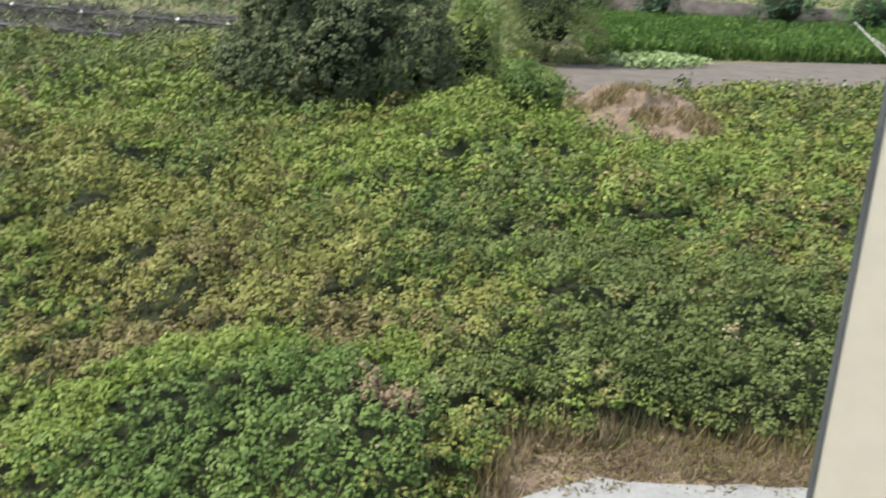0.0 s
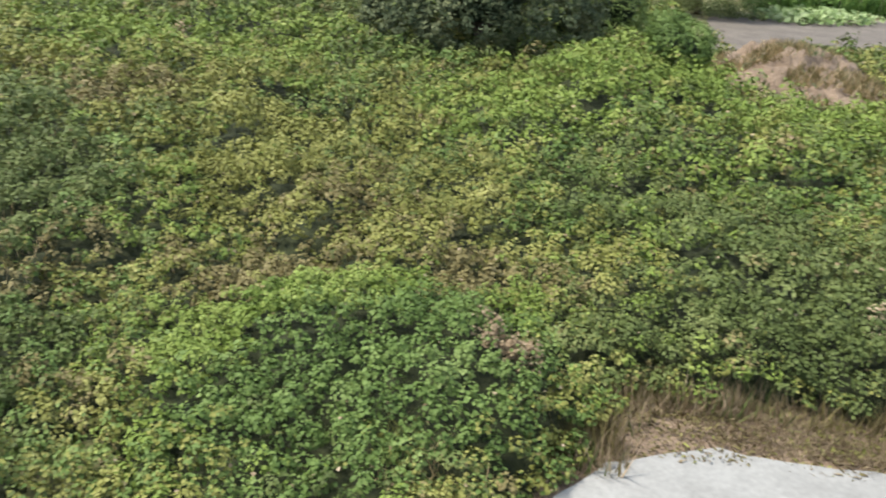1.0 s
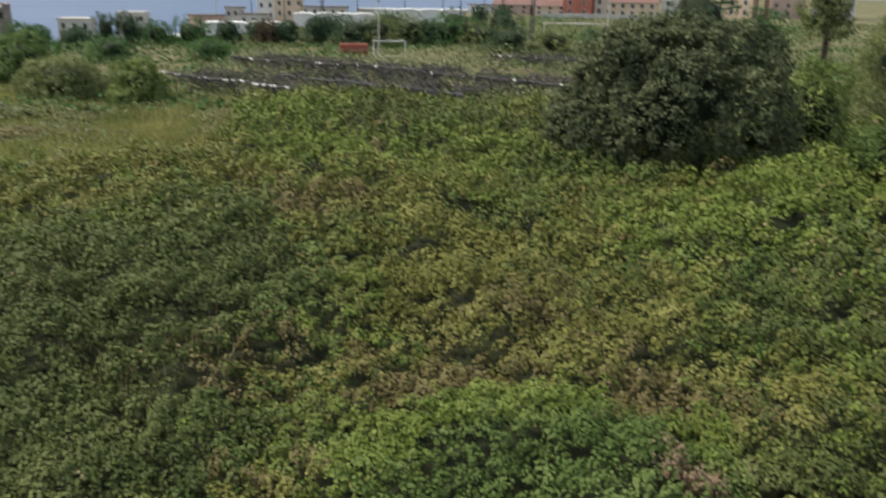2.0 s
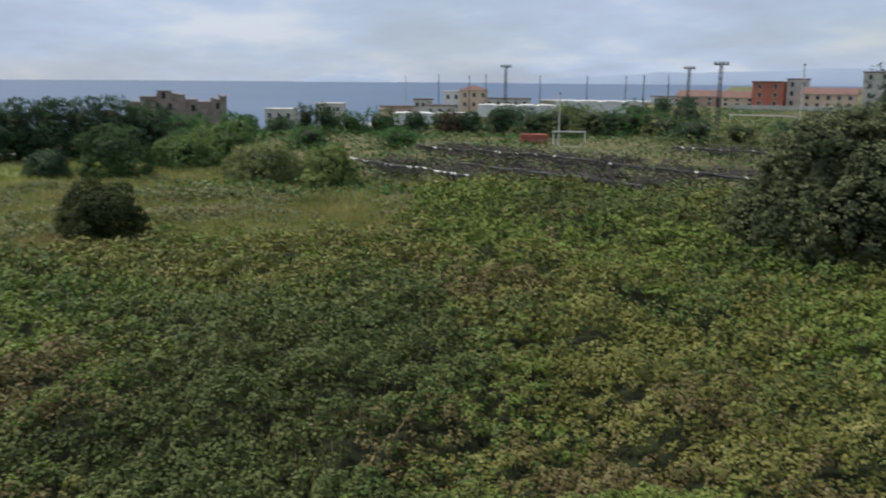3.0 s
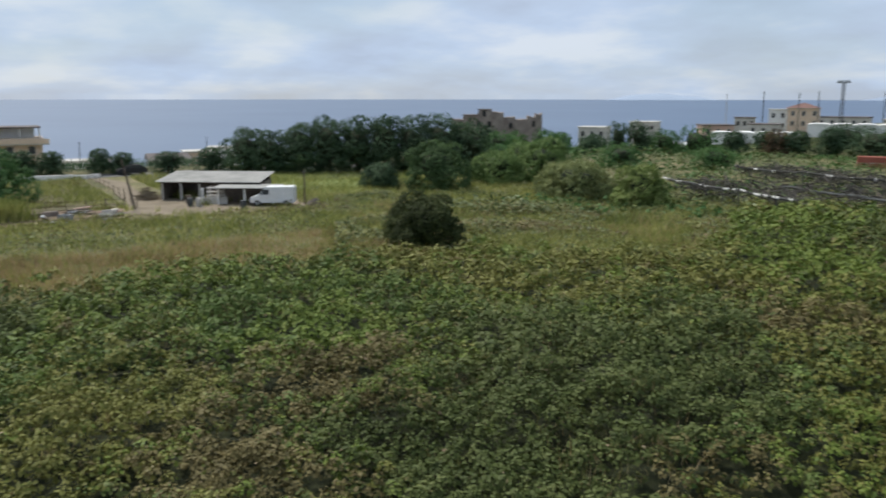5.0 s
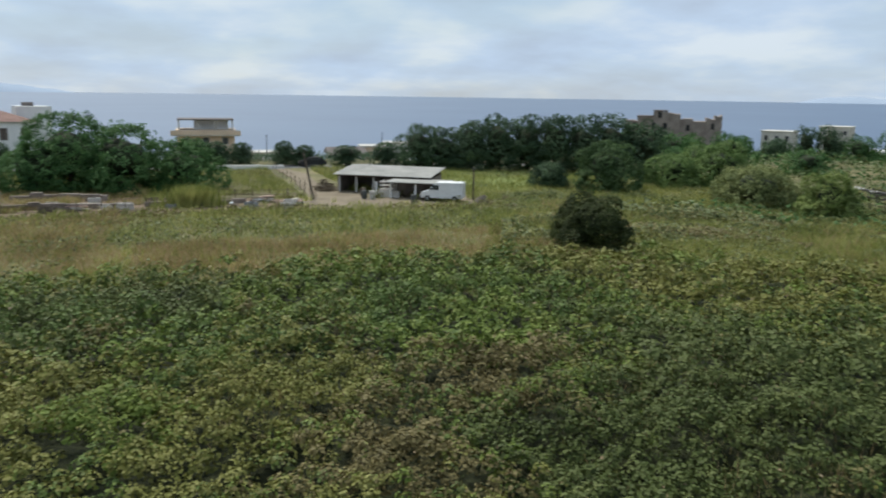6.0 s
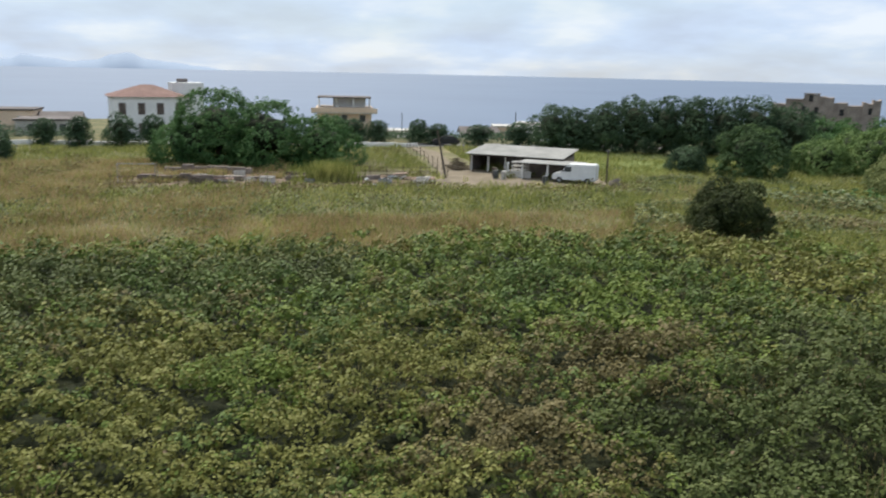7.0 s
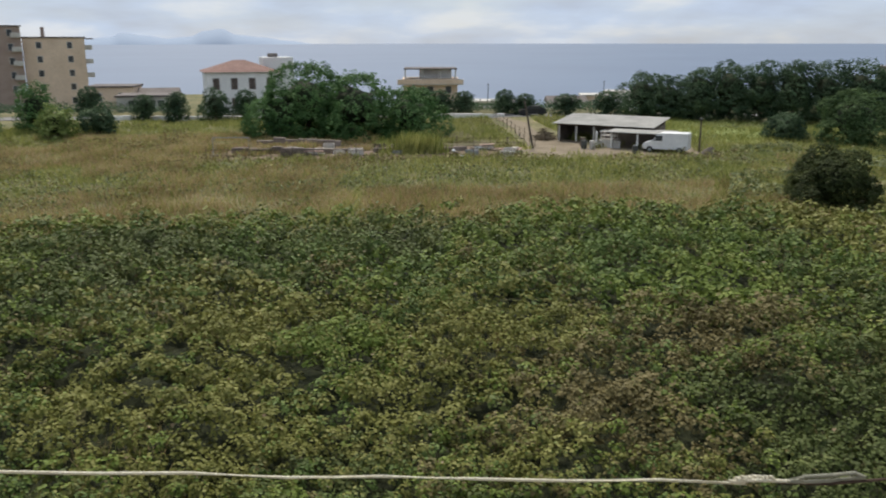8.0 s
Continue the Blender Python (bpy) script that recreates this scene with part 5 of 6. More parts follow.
crop("bean_rows", "rows of tall staked bean plants", lambda x, y: (y > 89 + 0.24 * (x - 20)) & (np.mod(y - 0.24 * x, 2.2) < 1.3), 52000, 0.46, M_BEAN, 9, 66, 84, 128, 1.9, "bean plants")
BX, BY = rng.uniform(9, 66, 26000), rng.uniform(84, 128, 26000)
BK = (BY > 89 + 0.24 * (BX - 20)) & (np.mod(BY - 0.24 * BX, 2.2) < 1.3)
BV, BF = blade_arrays(np.stack([BX[BK], BY[BK], 0 * BX[BK]], 1), rng.uniform(1.4, 2.6, BK.sum()), 0.14, 0.07)
tagged(new("bean_shoots", mesh_of("bean_shoots", BV, BF, M_BEAN)), "upright fresh green shoots along the bean rows", "bean plants", kind="stuff")
crop("squash_leaves", "broad pale squash leaves on bare earth", lambda x, y: ((x - 14.8) / 6.2) ** 2 + ((y - 83.6 - 0.3 * (x - 14)) / 3.8) ** 2 < rng.uniform(0.4, 1.1, len(x)), 3200, 0.62, M_SQUASH, 7, 23, 76, 92, 0.8, "squash plants")
crop("grass_patch", "low fresh green grass between the trellises", lambda x, y: np.hypot((x + 42.5) / 4.5, (y - 101.5) / 3) < 1, 2500, 0.5, M_BUSHY, -48, -37, 97, 106, 0.25, "grass")

SK = random.Random(4)
for i in range(26):
    x = 12 + i * 1.9
    st = empty("bean_stake", x, 89 + 0.24 * (x - 20) + 0.2, 0, 0, "thin pale bean stake at the plot's edge", "stake", "bean stakes")
    part("cane", tube(bmesh.new(), [(0, 0, -0.1), (SK.uniform(-0.1, 0.1), 0, 2.1)], 0.022, 5), M_WOOD, st)
pole = empty("leaning_pole", 38.4, 81.5, 0, 0, "long pale pole leaning at the vegetable plot", "pole")
part("cane", tube(bmesh.new(), [(0, 0, -0.1), (-2.2, 0.9, 2.3), (-5.2, 2.2, 5.0)], [0.09, 0.08, 0.06], 7), M_OFFW, pole)
pole = empty("leaning_pole", 39.6, 82.2, 0, 0, "thin pale pole leaning beside a longer one", "pole")
part("cane", tube(bmesh.new(), [(0, 0, -0.1), (-1.9, 0.9, 2.0), (-4.2, 2.1, 3.6)], [0.07, 0.06, 0.05], 7), M_OFFW, pole)

mound = bmesh.new()
bmesh.ops.create_grid(mound, x_segments=64, y_segments=64, size=1)
for v in mound.verts:
    r = math.hypot(v.co.x, v.co.y)
    x, y = v.co.x * 5.4, v.co.y * 6.6
    rise = max(0, 1 - r) ** 0.6
    lump = 0.75 * noise.noise((x * 0.55, y * 0.55, 2)) + 0.4 * noise.noise((x * 1.4, y * 1.4, 5)) + 0.2 * abs(noise.noise((x * 3, y * 3, 9)))
    v.co = (x, y, rise * (2.2 + 0.08 * y) + lump * min(1, rise * 1.6) - 0.08)
tagged(part("earth_mound", mound, M_CLAY), "brown earth mound with dry stalks at the field's end", "earth mound").matrix_basis = pose(8.9, 53.2, 0.1, 0, 0, 10)

MR = random.Random(12)
for mat, count, tall, label in ((M_STRAW, 2600, 0.75, "dry straw stalks on the earth mound"), (M_WEED, 900, 0.6, "grey-green weeds on the earth mound"), (M_BROWN, 1800, 0.8, "withered brown stalks on the earth mound")):
    DRY = bmesh.new()
    for k in range(count):
        a, r = MR.uniform(0, 6.28), math.sqrt(MR.random())
        px, py = 5.2 * r * math.cos(a), 6.4 * r * math.sin(a)
        if noise.noise((px * 0.45, py * 0.45, 20 + tall)) < -0.02:
            continue
        c = Vector((8.9 + px, 53.0 + py, 0.1 + max(0, 1 - r) ** 0.6 * (2.2 + 0.08 * py)))
        t = c + Vector((MR.uniform(-0.4, 0.4), MR.uniform(-0.5, 0.2), MR.uniform(0.3, 1) * tall))
        s = Vector((MR.uniform(0.03, 0.07), 0.0, 0))
        DRY.faces.new([DRY.verts.new(w) for w in (c - s, c + s, t)])
    tagged(part("dry_stalks", DRY, mat), label, "dry stalks", kind="stuff")


def strip_weeds():
    """Ragged weeds along the near edge of the earth strip."""
    x = rng.uniform(12, 48, 9000)
    y = 62.5 + 0.34 * (x - 9) + np.abs(rng.normal(0, 2.2, len(x))) + 2.0 * (rough_noise(x, x * 0, 3, 91) - 0.5)
    p = np.stack([x, y, terrain(x, y) + rng.uniform(0, 1.1, len(x)) * rough_noise(x, y, 2.5, 92)], 1)
    k = rng.integers(0, 3, len(x))
    for i, (mat, label) in enumerate(((M_DARK, "dark weeds along the earth strip"), (M_BROWN, "withered brown weeds along the earth strip"), (M_WEED, "grey-green weeds along the earth strip"))):
        v, f = leaf_arrays(p[k == i], rng.uniform(0.25, 0.5, (k == i).sum()), np.tile([0.0, 0, 1.0], ((k == i).sum(), 1)))
        tagged(new("weeds", mesh_of("weeds", v, f, mat)), label, "weeds", kind="stuff")


strip_weeds()


# ---- houses and town ----
def house(name, label, x, y, w, d, h, mat, rows=2, cols=3, roof="flat", roof_mat=None, turn=0.0, z=None, win=(0.9, 1.3), first=1.0, step=3.1, category="house", group="", shutters=False, side=0):
    base = (float(terrain(x, y)) - 0.4) if z is None else z
    e = empty(name, x, y, base, math.degrees(math.atan2(-x, y)) + turn, label, category, group)
    part("wall", boxed(-w / 2, w / 2, -d / 2, d / 2, 0, h), mat, e)
    if roof == "flat":
        rf = part("roof", boxed(-w / 2 - 0.25, w / 2 + 0.25, -d / 2 - 0.25, d / 2 + 0.25, h, h + 0.3, 0.03), roof_mat or M_FLAT, e)
    else:
        bm = bmesh.new()
        o = 0.5
        c = [bm.verts.new((sx * (w / 2 + o), sy * (d / 2 + o), h)) for sx, sy in ((-1, -1), (1, -1), (1, 1), (-1, 1))]
        rh = min(w, d) * 0.19
        k = max(0.0, w / 2 - d / 2) if roof == "hip" else w / 2 + o
        t = [bm.verts.new((-k, 0, h + rh)), bm.verts.new((k, 0, h + rh))]
        for f in ((c[0], c[1], t[1], t[0]), (c[2], c[3], t[0], t[1]), (c[1], c[2], t[1]), (c[3], c[0], t[0]), (c[3], c[2], c[1], c[0])):
            bm.faces.new(f)
        part("roof", bm, roof_mat or M_TILE, e)
        part("eave", boxed(-w / 2 - 0.35, w / 2 + 0.35, -d / 2 - 0.35, d / 2 + 0.35, h - 0.18, h - 0.02), M_OFFW, e)

    def opening(cx, cz, face):
        ww, wh = win
        bm = bmesh.new()
        for a in ((-ww / 2 - 0.09, -ww / 2, 0, wh), (ww / 2, ww / 2 + 0.09, 0, wh), (-ww / 2 - 0.09, ww / 2 + 0.09, -0.1, 0), (-ww / 2 - 0.09, ww / 2 + 0.09, wh, wh + 0.09)):
            box(bm, a[0], a[1], -0.07, 0.05, a[2], a[3])
        wn = part("window", bm, M_OFFW, e)
        wn.matrix_basis = pose(cx, -d / 2, cz) if face == 0 else pose(w / 2, cx, cz, 0, 0, 90)
        pn = part("pane", boxed(-ww / 2, ww / 2, -0.02, 0.04, 0, wh), M_GLASS, wn)
        if shutters:
            for s in (-1, 1):
                part("shutter", boxed(s * ww * 0.26 - ww * 0.22, s * ww * 0.26 + ww * 0.22, -0.06, -0.025, 0.05, wh * 0.96), M_SHUT, wn)
    for r in range(rows):
        for c in range(cols):
            opening(-w / 2 + w * (c + 0.5) / cols, first + r * step, 0)
        for c in range(side):
            opening(-d / 2 + d * (c + 0.5) / side, first + r * step, 1)
    return e


def balcony(parent, x0, x1, y0, y1, z, mat=None):
    b = part("balcony", boxed(x0, x1, y0, y1, z, z + 0.18), M_OFFW, parent)
    part("parapet", boxed(x0, x1, y0 - 0.06, y0 + 0.06, z + 0.185, z + 1.05), mat or M_OFFW, b)


# the white house with the clay roof
wh = house("villa", "white two-storey villa with a hipped clay-tile roof", -136.2, -23.2, 10.8, 9, 6.6, M_WHITE, 2, 4, "hip", M_TILE, 6, -0.4, (0.95, 1.65), 1.0, 3.0, shutters=True)
part("annex", boxed(4.1, 9.0, 2.5, 7.5, 0, 8.6), M_WHITE, wh)
part("chimney", boxed(5.2, 6.8, 4.4, 5.4, 8.6, 9.2, 0.05), M_FLAT, wh)
# the flat-roofed house with a terrace
tv = house("terrace_house", "beige flat-roofed house with a roof terrace", -169.7, 8.9, 10.6, 9, 6.4, M_BEIGE, 2, 3, "flat", M_BEIGE, 0, -3.2, (1.1, 1.25), 0.9, 3.1)
balcony(tv, -6.4, 6.4, -5.8, -4.4, 5.6, M_BEIGE)
balcony(tv, -6.0, 6.0, -5.6, -4.52, 2.6, M_BEIGE)
for sx in (-4.9, -1.5, 1.8, 4.9):
    part("terrace_post", boxed(sx - 0.14, sx + 0.14, -4.3, -4.0, 6.7, 8.5), M_OFFW, tv)
part("terrace_roof", boxed(-5.2, 5.2, -4.6, 4.2, 8.505, 8.75, 0.03), M_FLAT, tv)
part("basement", boxed(-5.3, 5.3, -4.5, 4.5, -3.5, 0), M_BEIGE, tv)
part("terrace_room", boxed(-2.2, 4.2, -1.5, 4.0, 6.7, 8.5), M_WHITE, tv)
# apartment block
ap = house("apartment_block", "tall cream apartment block with small windows and balconies", -201.2, -75.9, 12.6, 11, 15.6, M_BEIGE, 5, 2, "flat", M_FLAT, 2, -4.2, (1.0, 1.3), 1.2, 3.05, "apartment building")
for k in range(5):
    balcony(ap, 6.3, 7.9, -4.6, 4.5, 0.8 + 3.05 * k)
    part("balcony_door", boxed(6.3, 6.34, -2.0, 0.2, 1.0 + 3.05 * k, 3.1 + 3.05 * k), M_GLASS, ap)
part("roof_slab", boxed(5.6, 8.2, -5.2, 5.0, 15.3, 15.58), M_FLAT, ap)
part("chimney", boxed(-2.4, -1.6, -2, -1.2, 15.9, 18.0, 0.05), M_APT, ap)
at = house("apartment_block", "brown apartment tower with stacked balconies", -194.5, -87.5, 12.8, 12, 18.0, M_APT, 6, 3, "flat", M_FLAT, 2, -4.2, (1.0, 1.4), 1.0, 3.0, "apartment building")
for k in range(6):
    balcony(at, -4.9, -0.6, -7.2, -6.02, 0.7 + 3.0 * k)
    balcony(at, 4.4, 6.35, -7.0, -6.02, 0.7 + 3.0 * k)
    part("balcony_door", boxed(-4.0, -1.8, -6.06, -6.0, 0.9 + 3.0 * k, 3.0 + 3.0 * k), M_GLASS, at)
dish = part("antenna", tube(bmesh.new(), [(-1, 0, 18.2), (-1, 0, 20.5)], 0.05, 6), M_STEEL, at)
part("dish", tube(bmesh.new(), [(-1, -0.2, 19.8), (-1, -0.35, 19.85), (-1, -0.5, 19.9)], [0.1, 0.4, 0.55], 12), M_STEEL, at)

# name, label, x, y, width, depth, top z, wall, rows, cols, roof
COAST = [
    ("coast_house", "low beige house with a flat roof", -150.5, -47.2, 7.6, 7, 3.4, M_BEIGE, 1, 2, "flat", M_FLAT),
    ("coast_house", "low dark-roofed house near the road", -141, -38.8, 9.0, 7, 2.4, M_OFFW, 1, 2, "flat", M_FLAT),
    ("coast_house", "low house with a brown tiled roof", -152, -40, 6, 6, 2.8, M_OFFW, 1, 2, "gable", M_FLAT),
    ("coast_house", "pale house by the sea with a brown roof", -185.6, 40.0, 8, 7, -1.2, M_OFFW, 1, 3, "gable", M_FLAT),
    ("coast_house", "cream house by the sea with arched front", -188, 47.0, 6, 6, -1.0, M_BEIGE, 1, 3, "flat", M_OFFW),
    ("coast_house", "small white house by the sea", -193.0, 54.2, 6.5, 6, -0.6, M_WHITE, 1, 2, "flat", M_OFFW),
    ("coast_house", "low white building on the shore", -188, 24.0, 9, 6, -2.2, M_WHITE, 1, 3, "flat", M_OFFW),
]
HARBOUR = [
    ("town_house", "pale flat-roofed town house", -181.7, 156.7, 7.8, 7, 2.5, M_OFFW, 1, 3, "flat", M_OFFW),
    ("town_house", "low white town house near the sea", -201.2, 194.6, 8.6, 8, 2.9, M_OFFW, 1, 3, "flat", M_OFFW),
    ("town_house", "pinkish low house with a dark roof", -165.5, 187.0, 8.5, 8, 3.1, M_PINK, 1, 3, "flat", M_FLAT),
    ("town_house", "pale low house with a dark roof", -155.5, 195.7, 8, 8, 3.5, M_OFFW, 1, 3, "flat", M_FLAT),
    ("town_house", "white stepped house above the harbour", -171.3, 221.5, 5.4, 6, 7.0, M_WHITE, 2, 2, "flat", M_OFFW),
    ("town_house", "cream three-storey house with a red roof", -165.7, 225.7, 9, 8, 8.9, M_BEIGE, 2, 3, "hip", M_TILE),
    ("town_house", "long flat pale building", -156.2, 232.2, 14.4, 8, 4.9, M_OFFW, 1, 5, "flat", M_FLAT),
    ("town_house", "pale house with wide windows", -176.0, 212.0, 6, 7, 4.6, M_OFFW, 1, 3, "flat", M_FLAT),
    ("town_house", "long low pale warehouse", -135.0, 252.3, 36, 8, 4.2, M_OFFW, 1, 9, "flat", M_OFFW),
    ("town_house", "small white house among trees", -113, 262.0, 10, 8, 6.0, M_WHITE, 1, 3, "flat", M_FLAT),
]
UPTOWN = [
    ("town_house", "salmon house with a shallow tiled roof", -96.9, 246.6, 11, 9, 8.2, M_PINK, 2, 3, "gable", M_TILE),
    ("town_house", "cream house with small windows", -85.7, 247.6, 9.8, 9, 8.0, M_BEIGE, 2, 3, "gable", M_TILE),
    ("town_house", "bright red town house", -76.6, 248.5, 8.4, 9, 11.0, M_RED, 3, 2, "flat", M_TILE),
    ("town_house", "grey town house with balconies", -70.2, 252.3, 5.6, 9, 11.8, M_OFFW, 3, 2, "flat", M_FLAT),
    ("town_house", "long beige house with a tiled roof", -60.4, 248.0, 13.4, 9, 9.4, M_BEIGE, 2, 5, "gable", M_TILE),
    ("town_house", "tall pale block of flats", -50.3, 265.2, 10.8, 10, 13.9, M_OFFW, 4, 3, "flat", M_FLAT),
    ("town_house", "tall beige block of flats", -34.5, 278, 8, 10, 15.4, M_BEIGE, 4, 2, "flat", M_FLAT),
    ("town_house", "pinkish block of flats with a tiled roof", -22.3, 279, 10, 10, 15.0, M_PINK, 4, 3, "gable", M_TILE),
    ("town_house", "pale block of flats", -9, 282, 12, 10, 14.0, M_OFFW, 4, 4, "flat", M_FLAT),]
for nm, lab, x, y, w, d, top, mat, rows, cols, rf, rmat in COAST + HARBOUR + UPTOWN:
    b = float(terrain(x, y)) - 0.4
    hh = top - b - (0.3 if rf == "flat" else min(w, d) * 0.19)
    st = min(3.0, (hh - 0.6) / rows)
    house(nm, lab, x, y, w, d, hh, mat, rows, cols, rf, rmat, random.uniform(-14, 14), b, (0.9, min(1.3, st * 0.5)), hh - st * rows + st * 0.25, st, group="town houses")

# greenhouse roofs behind the ball-shaped trees
for x, y, w, top in ((-135.3, 166.8, 20, 3.4), (-119, 181, 20, 3.5), (-101, 192, 22, 3.8), (-148, 156, 14, 2.2)):
    g = empty("greenhouse", x, y, float(terrain(x, y)) - 0.2, math.degrees(math.atan2(-x, y)), "long low whitewashed greenhouse roof", "greenhouse", group="greenhouses")
    part("wall", boxed(-w / 2, w / 2, -3, 3, 0, top - 0.6), M_WHITE, g)
    bm = bmesh.new()
    n = max(2, int(w / 5))
    for i in range(n):
        a, b = -w / 2 + w * i / n, -w / 2 + w * (i + 1) / n - 0.05
        tube(bm, [((a + b) / 2, -3.2, top - 0.55), ((a + b) / 2, 3.2, top - 0.55)], (b - a) / 2 * 0.9, 12)
    bmesh.ops.scale(bm, verts=bm.verts[:], vec=(1, 1, 0.1), space=Matrix.Translation((0, 0, -(top - 0.55))))
    part("roof", bm, M_WHITE, g)
tagged(part("embankment_wall", boxed(-16, 16, -0.3, 0.3, -1, 2.4), M_OFFW), "long grey retaining wall below the red houses", "wall", kind="structure").matrix_basis = pose(-63.7, 225.7, 2.4, 0, 0, 15)
tagged(part("garden_wall", boxed(-26, 26, -0.2, 0.2, -0.2, 3.6), M_STONE), "brown rubble wall behind the vegetable plot", "wall", kind="structure").matrix_basis = pose(36, 128, 0, 0, 0, -13)


# ---- ruined castle ----
def castle():
    x, y = -157.2, 106.6
    e = empty("ruined_castle", x, y, -1.2, math.degrees(math.atan2(-x, y)), "ruined brown stone building with broken walls", "ruin")
    rnd = random.Random(2)
    for x0, x1, y0, y1, top in ((-10.4, -7.6, 0.8, 6, 6.9), (-7.59, -4.2, 0, 6, 7.8), (-4.19, -1.2, -0.6, 7, 9.1), (-1.19, 1.6, -0.4, 7, 8.6), (1.61, 4.2, 0.3, 6, 7.6), (4.21, 6.9, 0.1, 6, 7.2), (6.91, 8.7, -0.3, 6, 7.7), (8.71, 10.2, -0.6, 6, 8.35)):
        bm = bmesh.new()
        n = max(3, int((x1 - x0) / 0.7))
        sky, level = [], top
        for i in range(n + 1):
            level = top + rnd.choice([0, 0, 0.1, -0.15, -0.3]) if rnd.random() < 0.5 else level
            sky.append((x0 + (x1 - x0) * i / n, level + rnd.uniform(-0.05, 0.05)))
        outline = [(x0, 0)] + sky + [(x1, 0)]
        f = bm.faces.new([bm.verts.new((a, y0, b)) for a, b in outline])
        g = bmesh.ops.extrude_face_region(bm, geom=[f])
        bmesh.ops.translate(bm, verts=[v for v in g["geom"] if isinstance(v, bmesh.types.BMVert)], vec=(0, y1 - y0, 0))
        bmesh.ops.recalc_face_normals(bm, faces=bm.faces[:])
        part("wall", bm, M_RUIN, e)
    # no openings are cut: black blocks paint the shade inside the empty windows
    for wx, wz, wy in ((-4.0, 5.3, -0.6), (-1.6, 5.2, -0.6), (3.2, 4.9, 0.2), (5.3, 4.8, 0.2), (-8, 5.1, 0), (8.4, 5.3, -0.3), (-2.8, 7.6, -0.6)):
        part("window", boxed(wx - 0.4, wx + 0.4, wy - 0.03, wy + 0.3, wz, wz + 1.3), M_BLACK, e, "black block painted as the shade of an empty window")
    part("cornice", boxed(-4.3, -1.1, -0.75, 7.1, 9.02, 9.22, 0.05), M_FLAT, e)
    part("roof", boxed(-7.7, -4.25, -0.2, 6.2, 7.82, 7.98, 0.04), M_FLAT, e)


castle()


# ---- poles and floodlights ----
def floodlight(x, y, top, turn, big=True):
    z = float(terrain(x, y))
    e = empty("floodlight_mast", x, y, z, turn, "tall lattice floodlight mast of a sports ground", "floodlight", "floodlight masts")
    h = top - z
    for sx in (-0.35, 0.35):
        part("leg", tube(bmesh.new(), [(sx, 0, -0.2), (sx * 0.6, 0, h)], 0.14, 6), M_DARKM, e)
    n = int(h / 1.1)
    bm = bmesh.new()
    for i in range(n):
        s = (-1) ** i
        tube(bm, [(-0.33 * s, 0, i * h / n), (0.33 * s, 0, (i + 1) * h / n)], 0.06, 4)
    part("lattice", bm, M_DARKM, e)
    part("crosshead", boxed(-1.5, 1.5, -0.12, 0.12, h - 0.1, h + 0.12), M_DARKM, e)
    for k in range(4):
        part("lamp", boxed(-1.4 + k * 0.75, -0.85 + k * 0.75, -0.4, 0.1, h + 0.13, h + 0.6, 0.04), M_STEEL, e)


floodlight(-128.5, 189.6, 14.2, 34)
floodlight(-86.4, 212.1, 14.0, 22)
floodlight(-62.2, 169.0, 14.2, 20)
for x, y, top in ((-131.8, 212.5, 12), (-120, 219.3, 12.1), (-80.3, 172.3, 12), (-146, 205, 12.3), (-160, 200, 12.2), (-111, 226, 12), (-104, 240, 12.4), (-141, 190, 11.8)):
    z = float(terrain(x, y))
    simple_post("street_pole", "thin dark pole above the town", x, y, top - z, 0.14, M_DARKM, group="town poles")
for x, y, top in ((-70.2, 119.5, 8.9), (-36.9, 135.1, 13.6), (-187, 216, 11.6)):
    simple_post("white_pole", "tall pale metal pole", x, y, top - float(terrain(x, y)), 0.13, M_OFFW, group="pale poles")
for x, y, top in ((-173.8, 45.5, 2.6), (-172, 49, 2.2), (-171, 52.6, 2.4), (-166, -34, 5.5), (-165, 20, 2.6)):
    simple_post("lamp_post", "thin lamp post on the seafront", x, y, top - float(terrain(x, y)), 0.09, M_DARKM, group="seafront lamps")

# ---- distant coast ----
def ridge(name, label, points, z0, mat):
    bm = bmesh.new()
    lo, hi = [], []
    dense = []
    for (a0, h0), (a1, h1) in zip(points, points[1:]):
        for k in range(6):
            f = k / 6
            dense.append((a0 + (a1 - a0) * f, h0 + (h1 - h0) * (f * f * (3 - 2 * f))))
    dense.append(points[-1])
    back = []
    for i, (a, h) in enumerate(dense):
        a, j = radians(a), 1.5 * noise.noise((i * 0.35, 0, z0))
        lo.append(bm.verts.new((-4600 * math.sin(a), 4600 * math.cos(a), z0)))
        hi.append(bm.verts.new((-4700 * math.sin(a), 4700 * math.cos(a), max(z0 + 0.5, h * (0.82 if h > 8 else 1) + (j if h > 8 else 0)))))
        back.append(bm.verts.new((-4850 * math.sin(a), 4850 * math.cos(a), z0)))
    for i in range(len(lo) - 1):
        bm.faces.new((lo[i], hi[i], hi[i + 1], lo[i + 1]))
        bm.faces.new((hi[i], back[i], back[i + 1], hi[i + 1]))
    for f in bm.faces:
        f.smooth = True
    tagged(part(name, bm, mat), label, "hills", kind="structure")


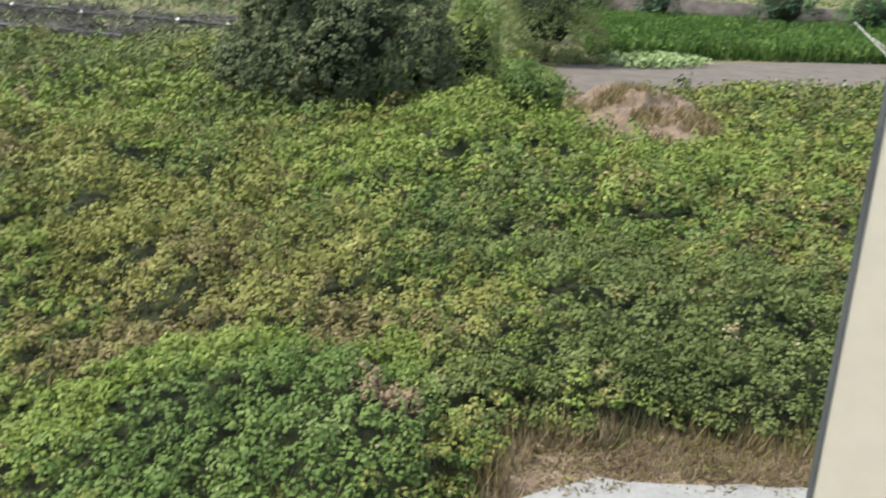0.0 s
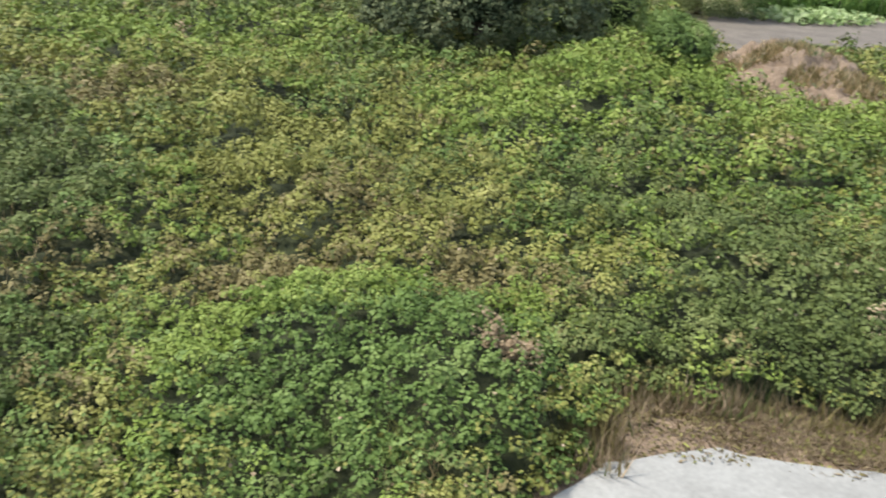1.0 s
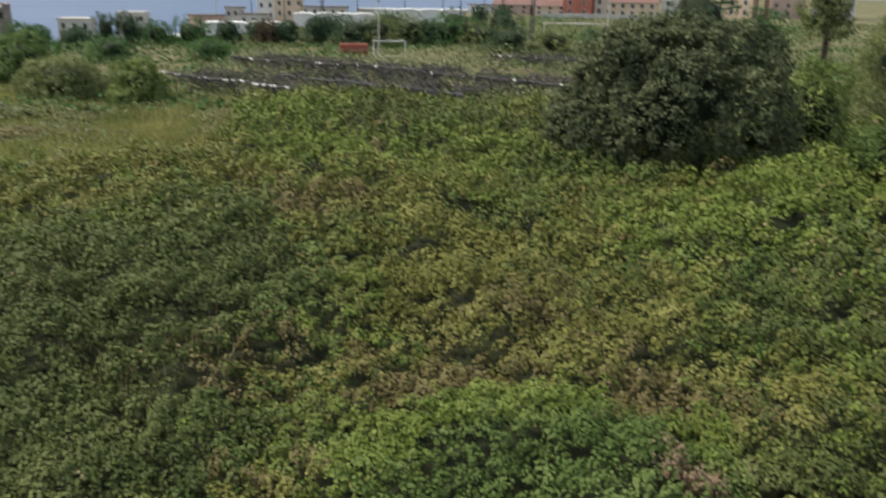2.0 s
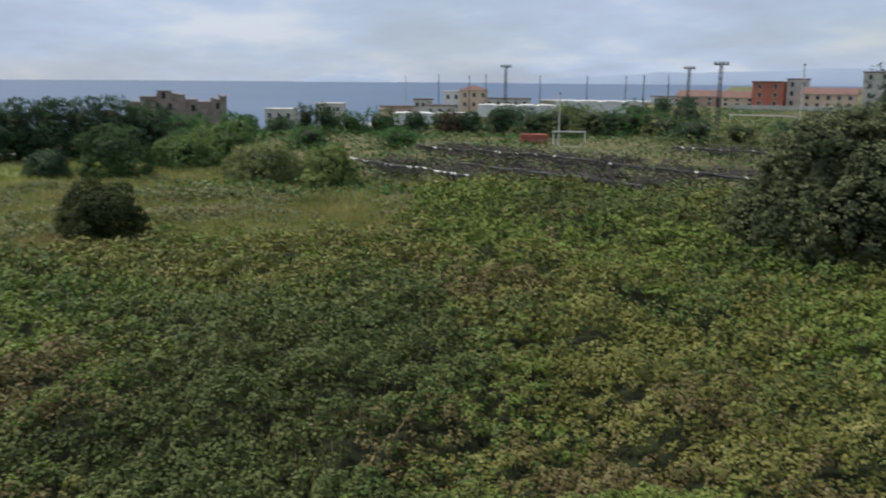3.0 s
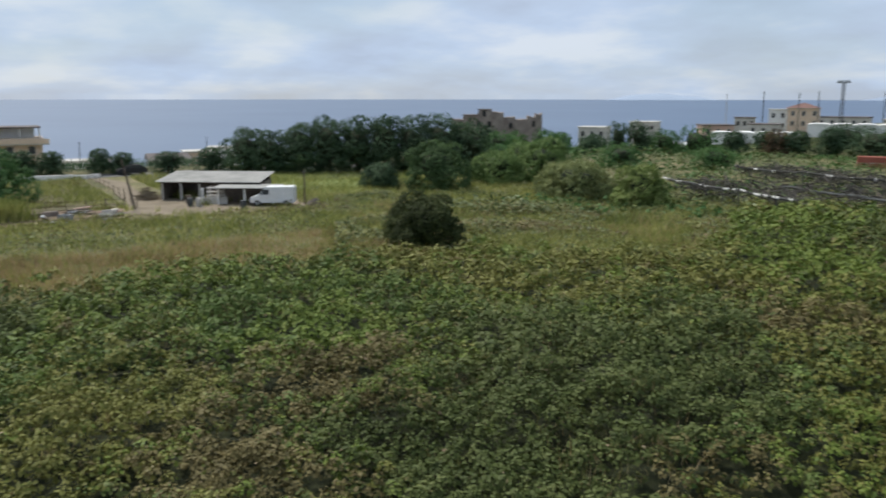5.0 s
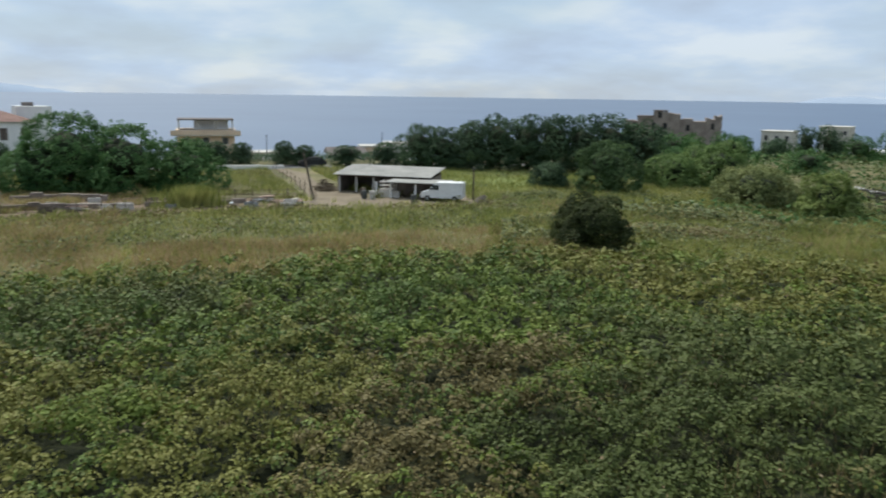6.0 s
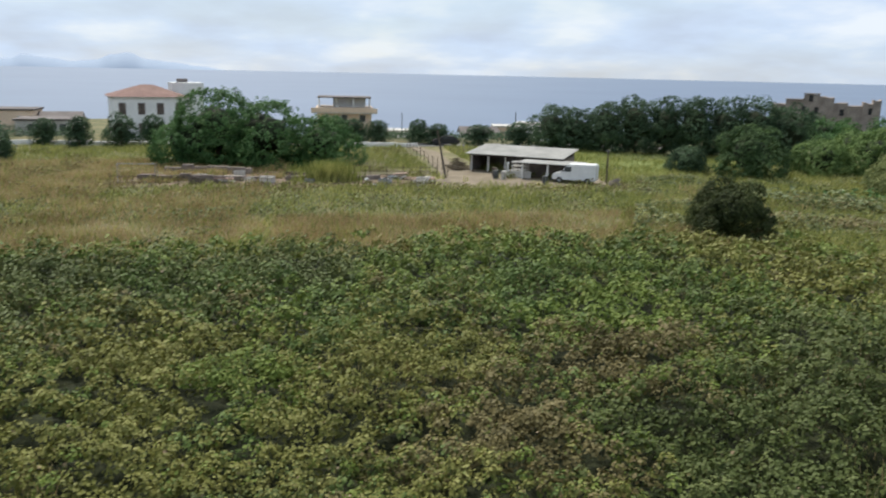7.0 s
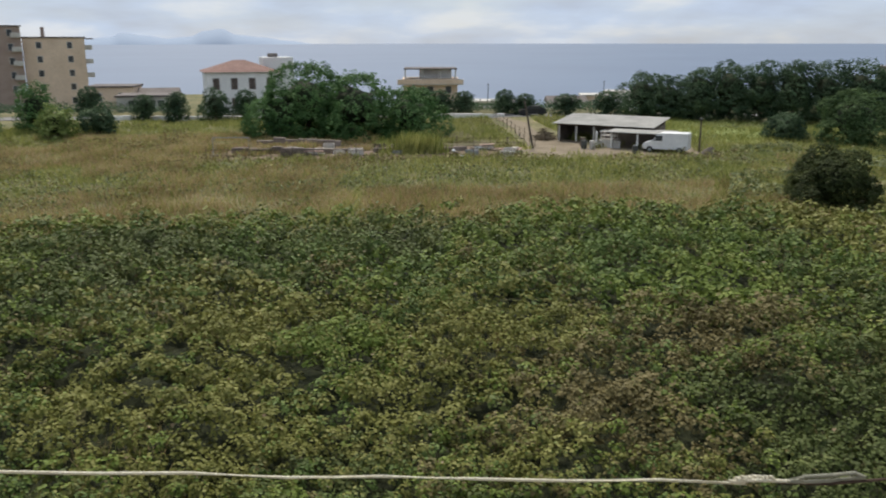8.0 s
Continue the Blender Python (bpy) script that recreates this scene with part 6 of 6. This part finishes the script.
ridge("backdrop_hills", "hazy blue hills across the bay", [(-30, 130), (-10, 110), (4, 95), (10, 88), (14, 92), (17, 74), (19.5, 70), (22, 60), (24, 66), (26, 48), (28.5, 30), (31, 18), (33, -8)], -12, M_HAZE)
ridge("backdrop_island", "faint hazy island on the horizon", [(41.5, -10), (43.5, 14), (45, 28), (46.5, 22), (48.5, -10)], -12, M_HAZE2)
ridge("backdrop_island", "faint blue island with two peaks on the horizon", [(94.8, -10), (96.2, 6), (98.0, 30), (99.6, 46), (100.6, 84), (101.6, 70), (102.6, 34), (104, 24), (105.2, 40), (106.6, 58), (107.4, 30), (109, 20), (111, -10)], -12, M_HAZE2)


def barrel(x, y, mat, label):
    e = empty("barrel", x, y, 0, 0, label, "barrel", "yard barrels")
    part("drum", tube(bmesh.new(), [(0, 0, 0), (0, 0, 0.3), (0, 0, 0.6), (0, 0, 0.88)], [0.29, 0.30, 0.30, 0.29], 14), mat, e)
    for z in (0.28, 0.58):
        part("hoop", tube(bmesh.new(), [(0, 0, z), (0, 0, z + 0.03)], 0.315, 14), M_DARKM, e)


for bx, by, bm_, bl in ((-84.6, 20.2, M_DARKM, "dark metal barrel beside the lean-to"), (-84.0, 20.9, M_OFFW, "pale plastic barrel beside the lean-to"), (-86.9, 20.6, M_WOOD, "brown barrel before the shed"), (-79.9, 24.2, M_DARKM, "dark metal barrel near the van")):
    barrel(bx, by, bm_, bl)


# dry litter and green tufts round the concrete pad
def litter():
    x, y = rng.uniform(-3.2, 10.5, 26000), rng.uniform(8, 18.6, 26000)
    pad = (y < 14.4 + 0.12 * np.minimum(x, 6) + 0.25 * (rough_noise(x, y, 0.8, 91) - 0.5)) & (x > -0.9 + 0.5 * np.maximum(0, y - 12.6))
    k = ~pad & (in_thicket(x, y) < 0.6) & (rng.uniform(0, 1, len(x)) < 0.15 + rough_noise(x, y, 0.9, 92))
    x, y = x[k], y[k]
    p = np.stack([x, y, 0.03 + rng.uniform(0, 0.16, len(x)) * rough_noise(x, y, 0.6, 93)], 1)
    up = np.tile([0.0, 0.0, 1.0], (len(x), 1))
    kind = np.digitize(rough_noise(x, y, 1.3, 94) + rng.normal(0, 0.12, len(x)), [0.45, 0.68])
    for q, mat, label in ((kind == 0, M_BROWN, "dead brown leaves littering the verge"), (kind == 1, M_VERGE, "dry straw littering the verge"), (kind == 2, M_OLIVE, "low green weeds at the edge of the pad")):
        v, f = leaf_arrays(p[q], rng.uniform(0.06, 0.16, q.sum()), up[q], 0.9, 0.2)
        tagged(new("verge_litter", mesh_of("verge_litter", v, f, mat)), label, "litter", kind="stuff")


litter()

# sticks in the track's sand colour, put in place of a tan bank
heap = empty("brush_heap", -92.8, 17.6, 0, 0, "heap of sticks standing in for a tan bank beside the shed", "brushwood")
bm = bmesh.new()
for k in range(160):
    a, r = SK.uniform(0, 6.28), SK.uniform(0, 1.3)
    c = Vector((r * math.cos(a), r * math.sin(a), SK.uniform(0.05, 1.35 - 0.8 * r)))
    d = Vector((SK.uniform(-1, 1), SK.uniform(-1, 1), SK.uniform(-0.25, 0.25))) * 0.6
    tube(bm, [c - d, c + d], [0.045, 0.02], 4)
part("branches", bm, M_SAND, heap, "sand-coloured sticks of the heap")
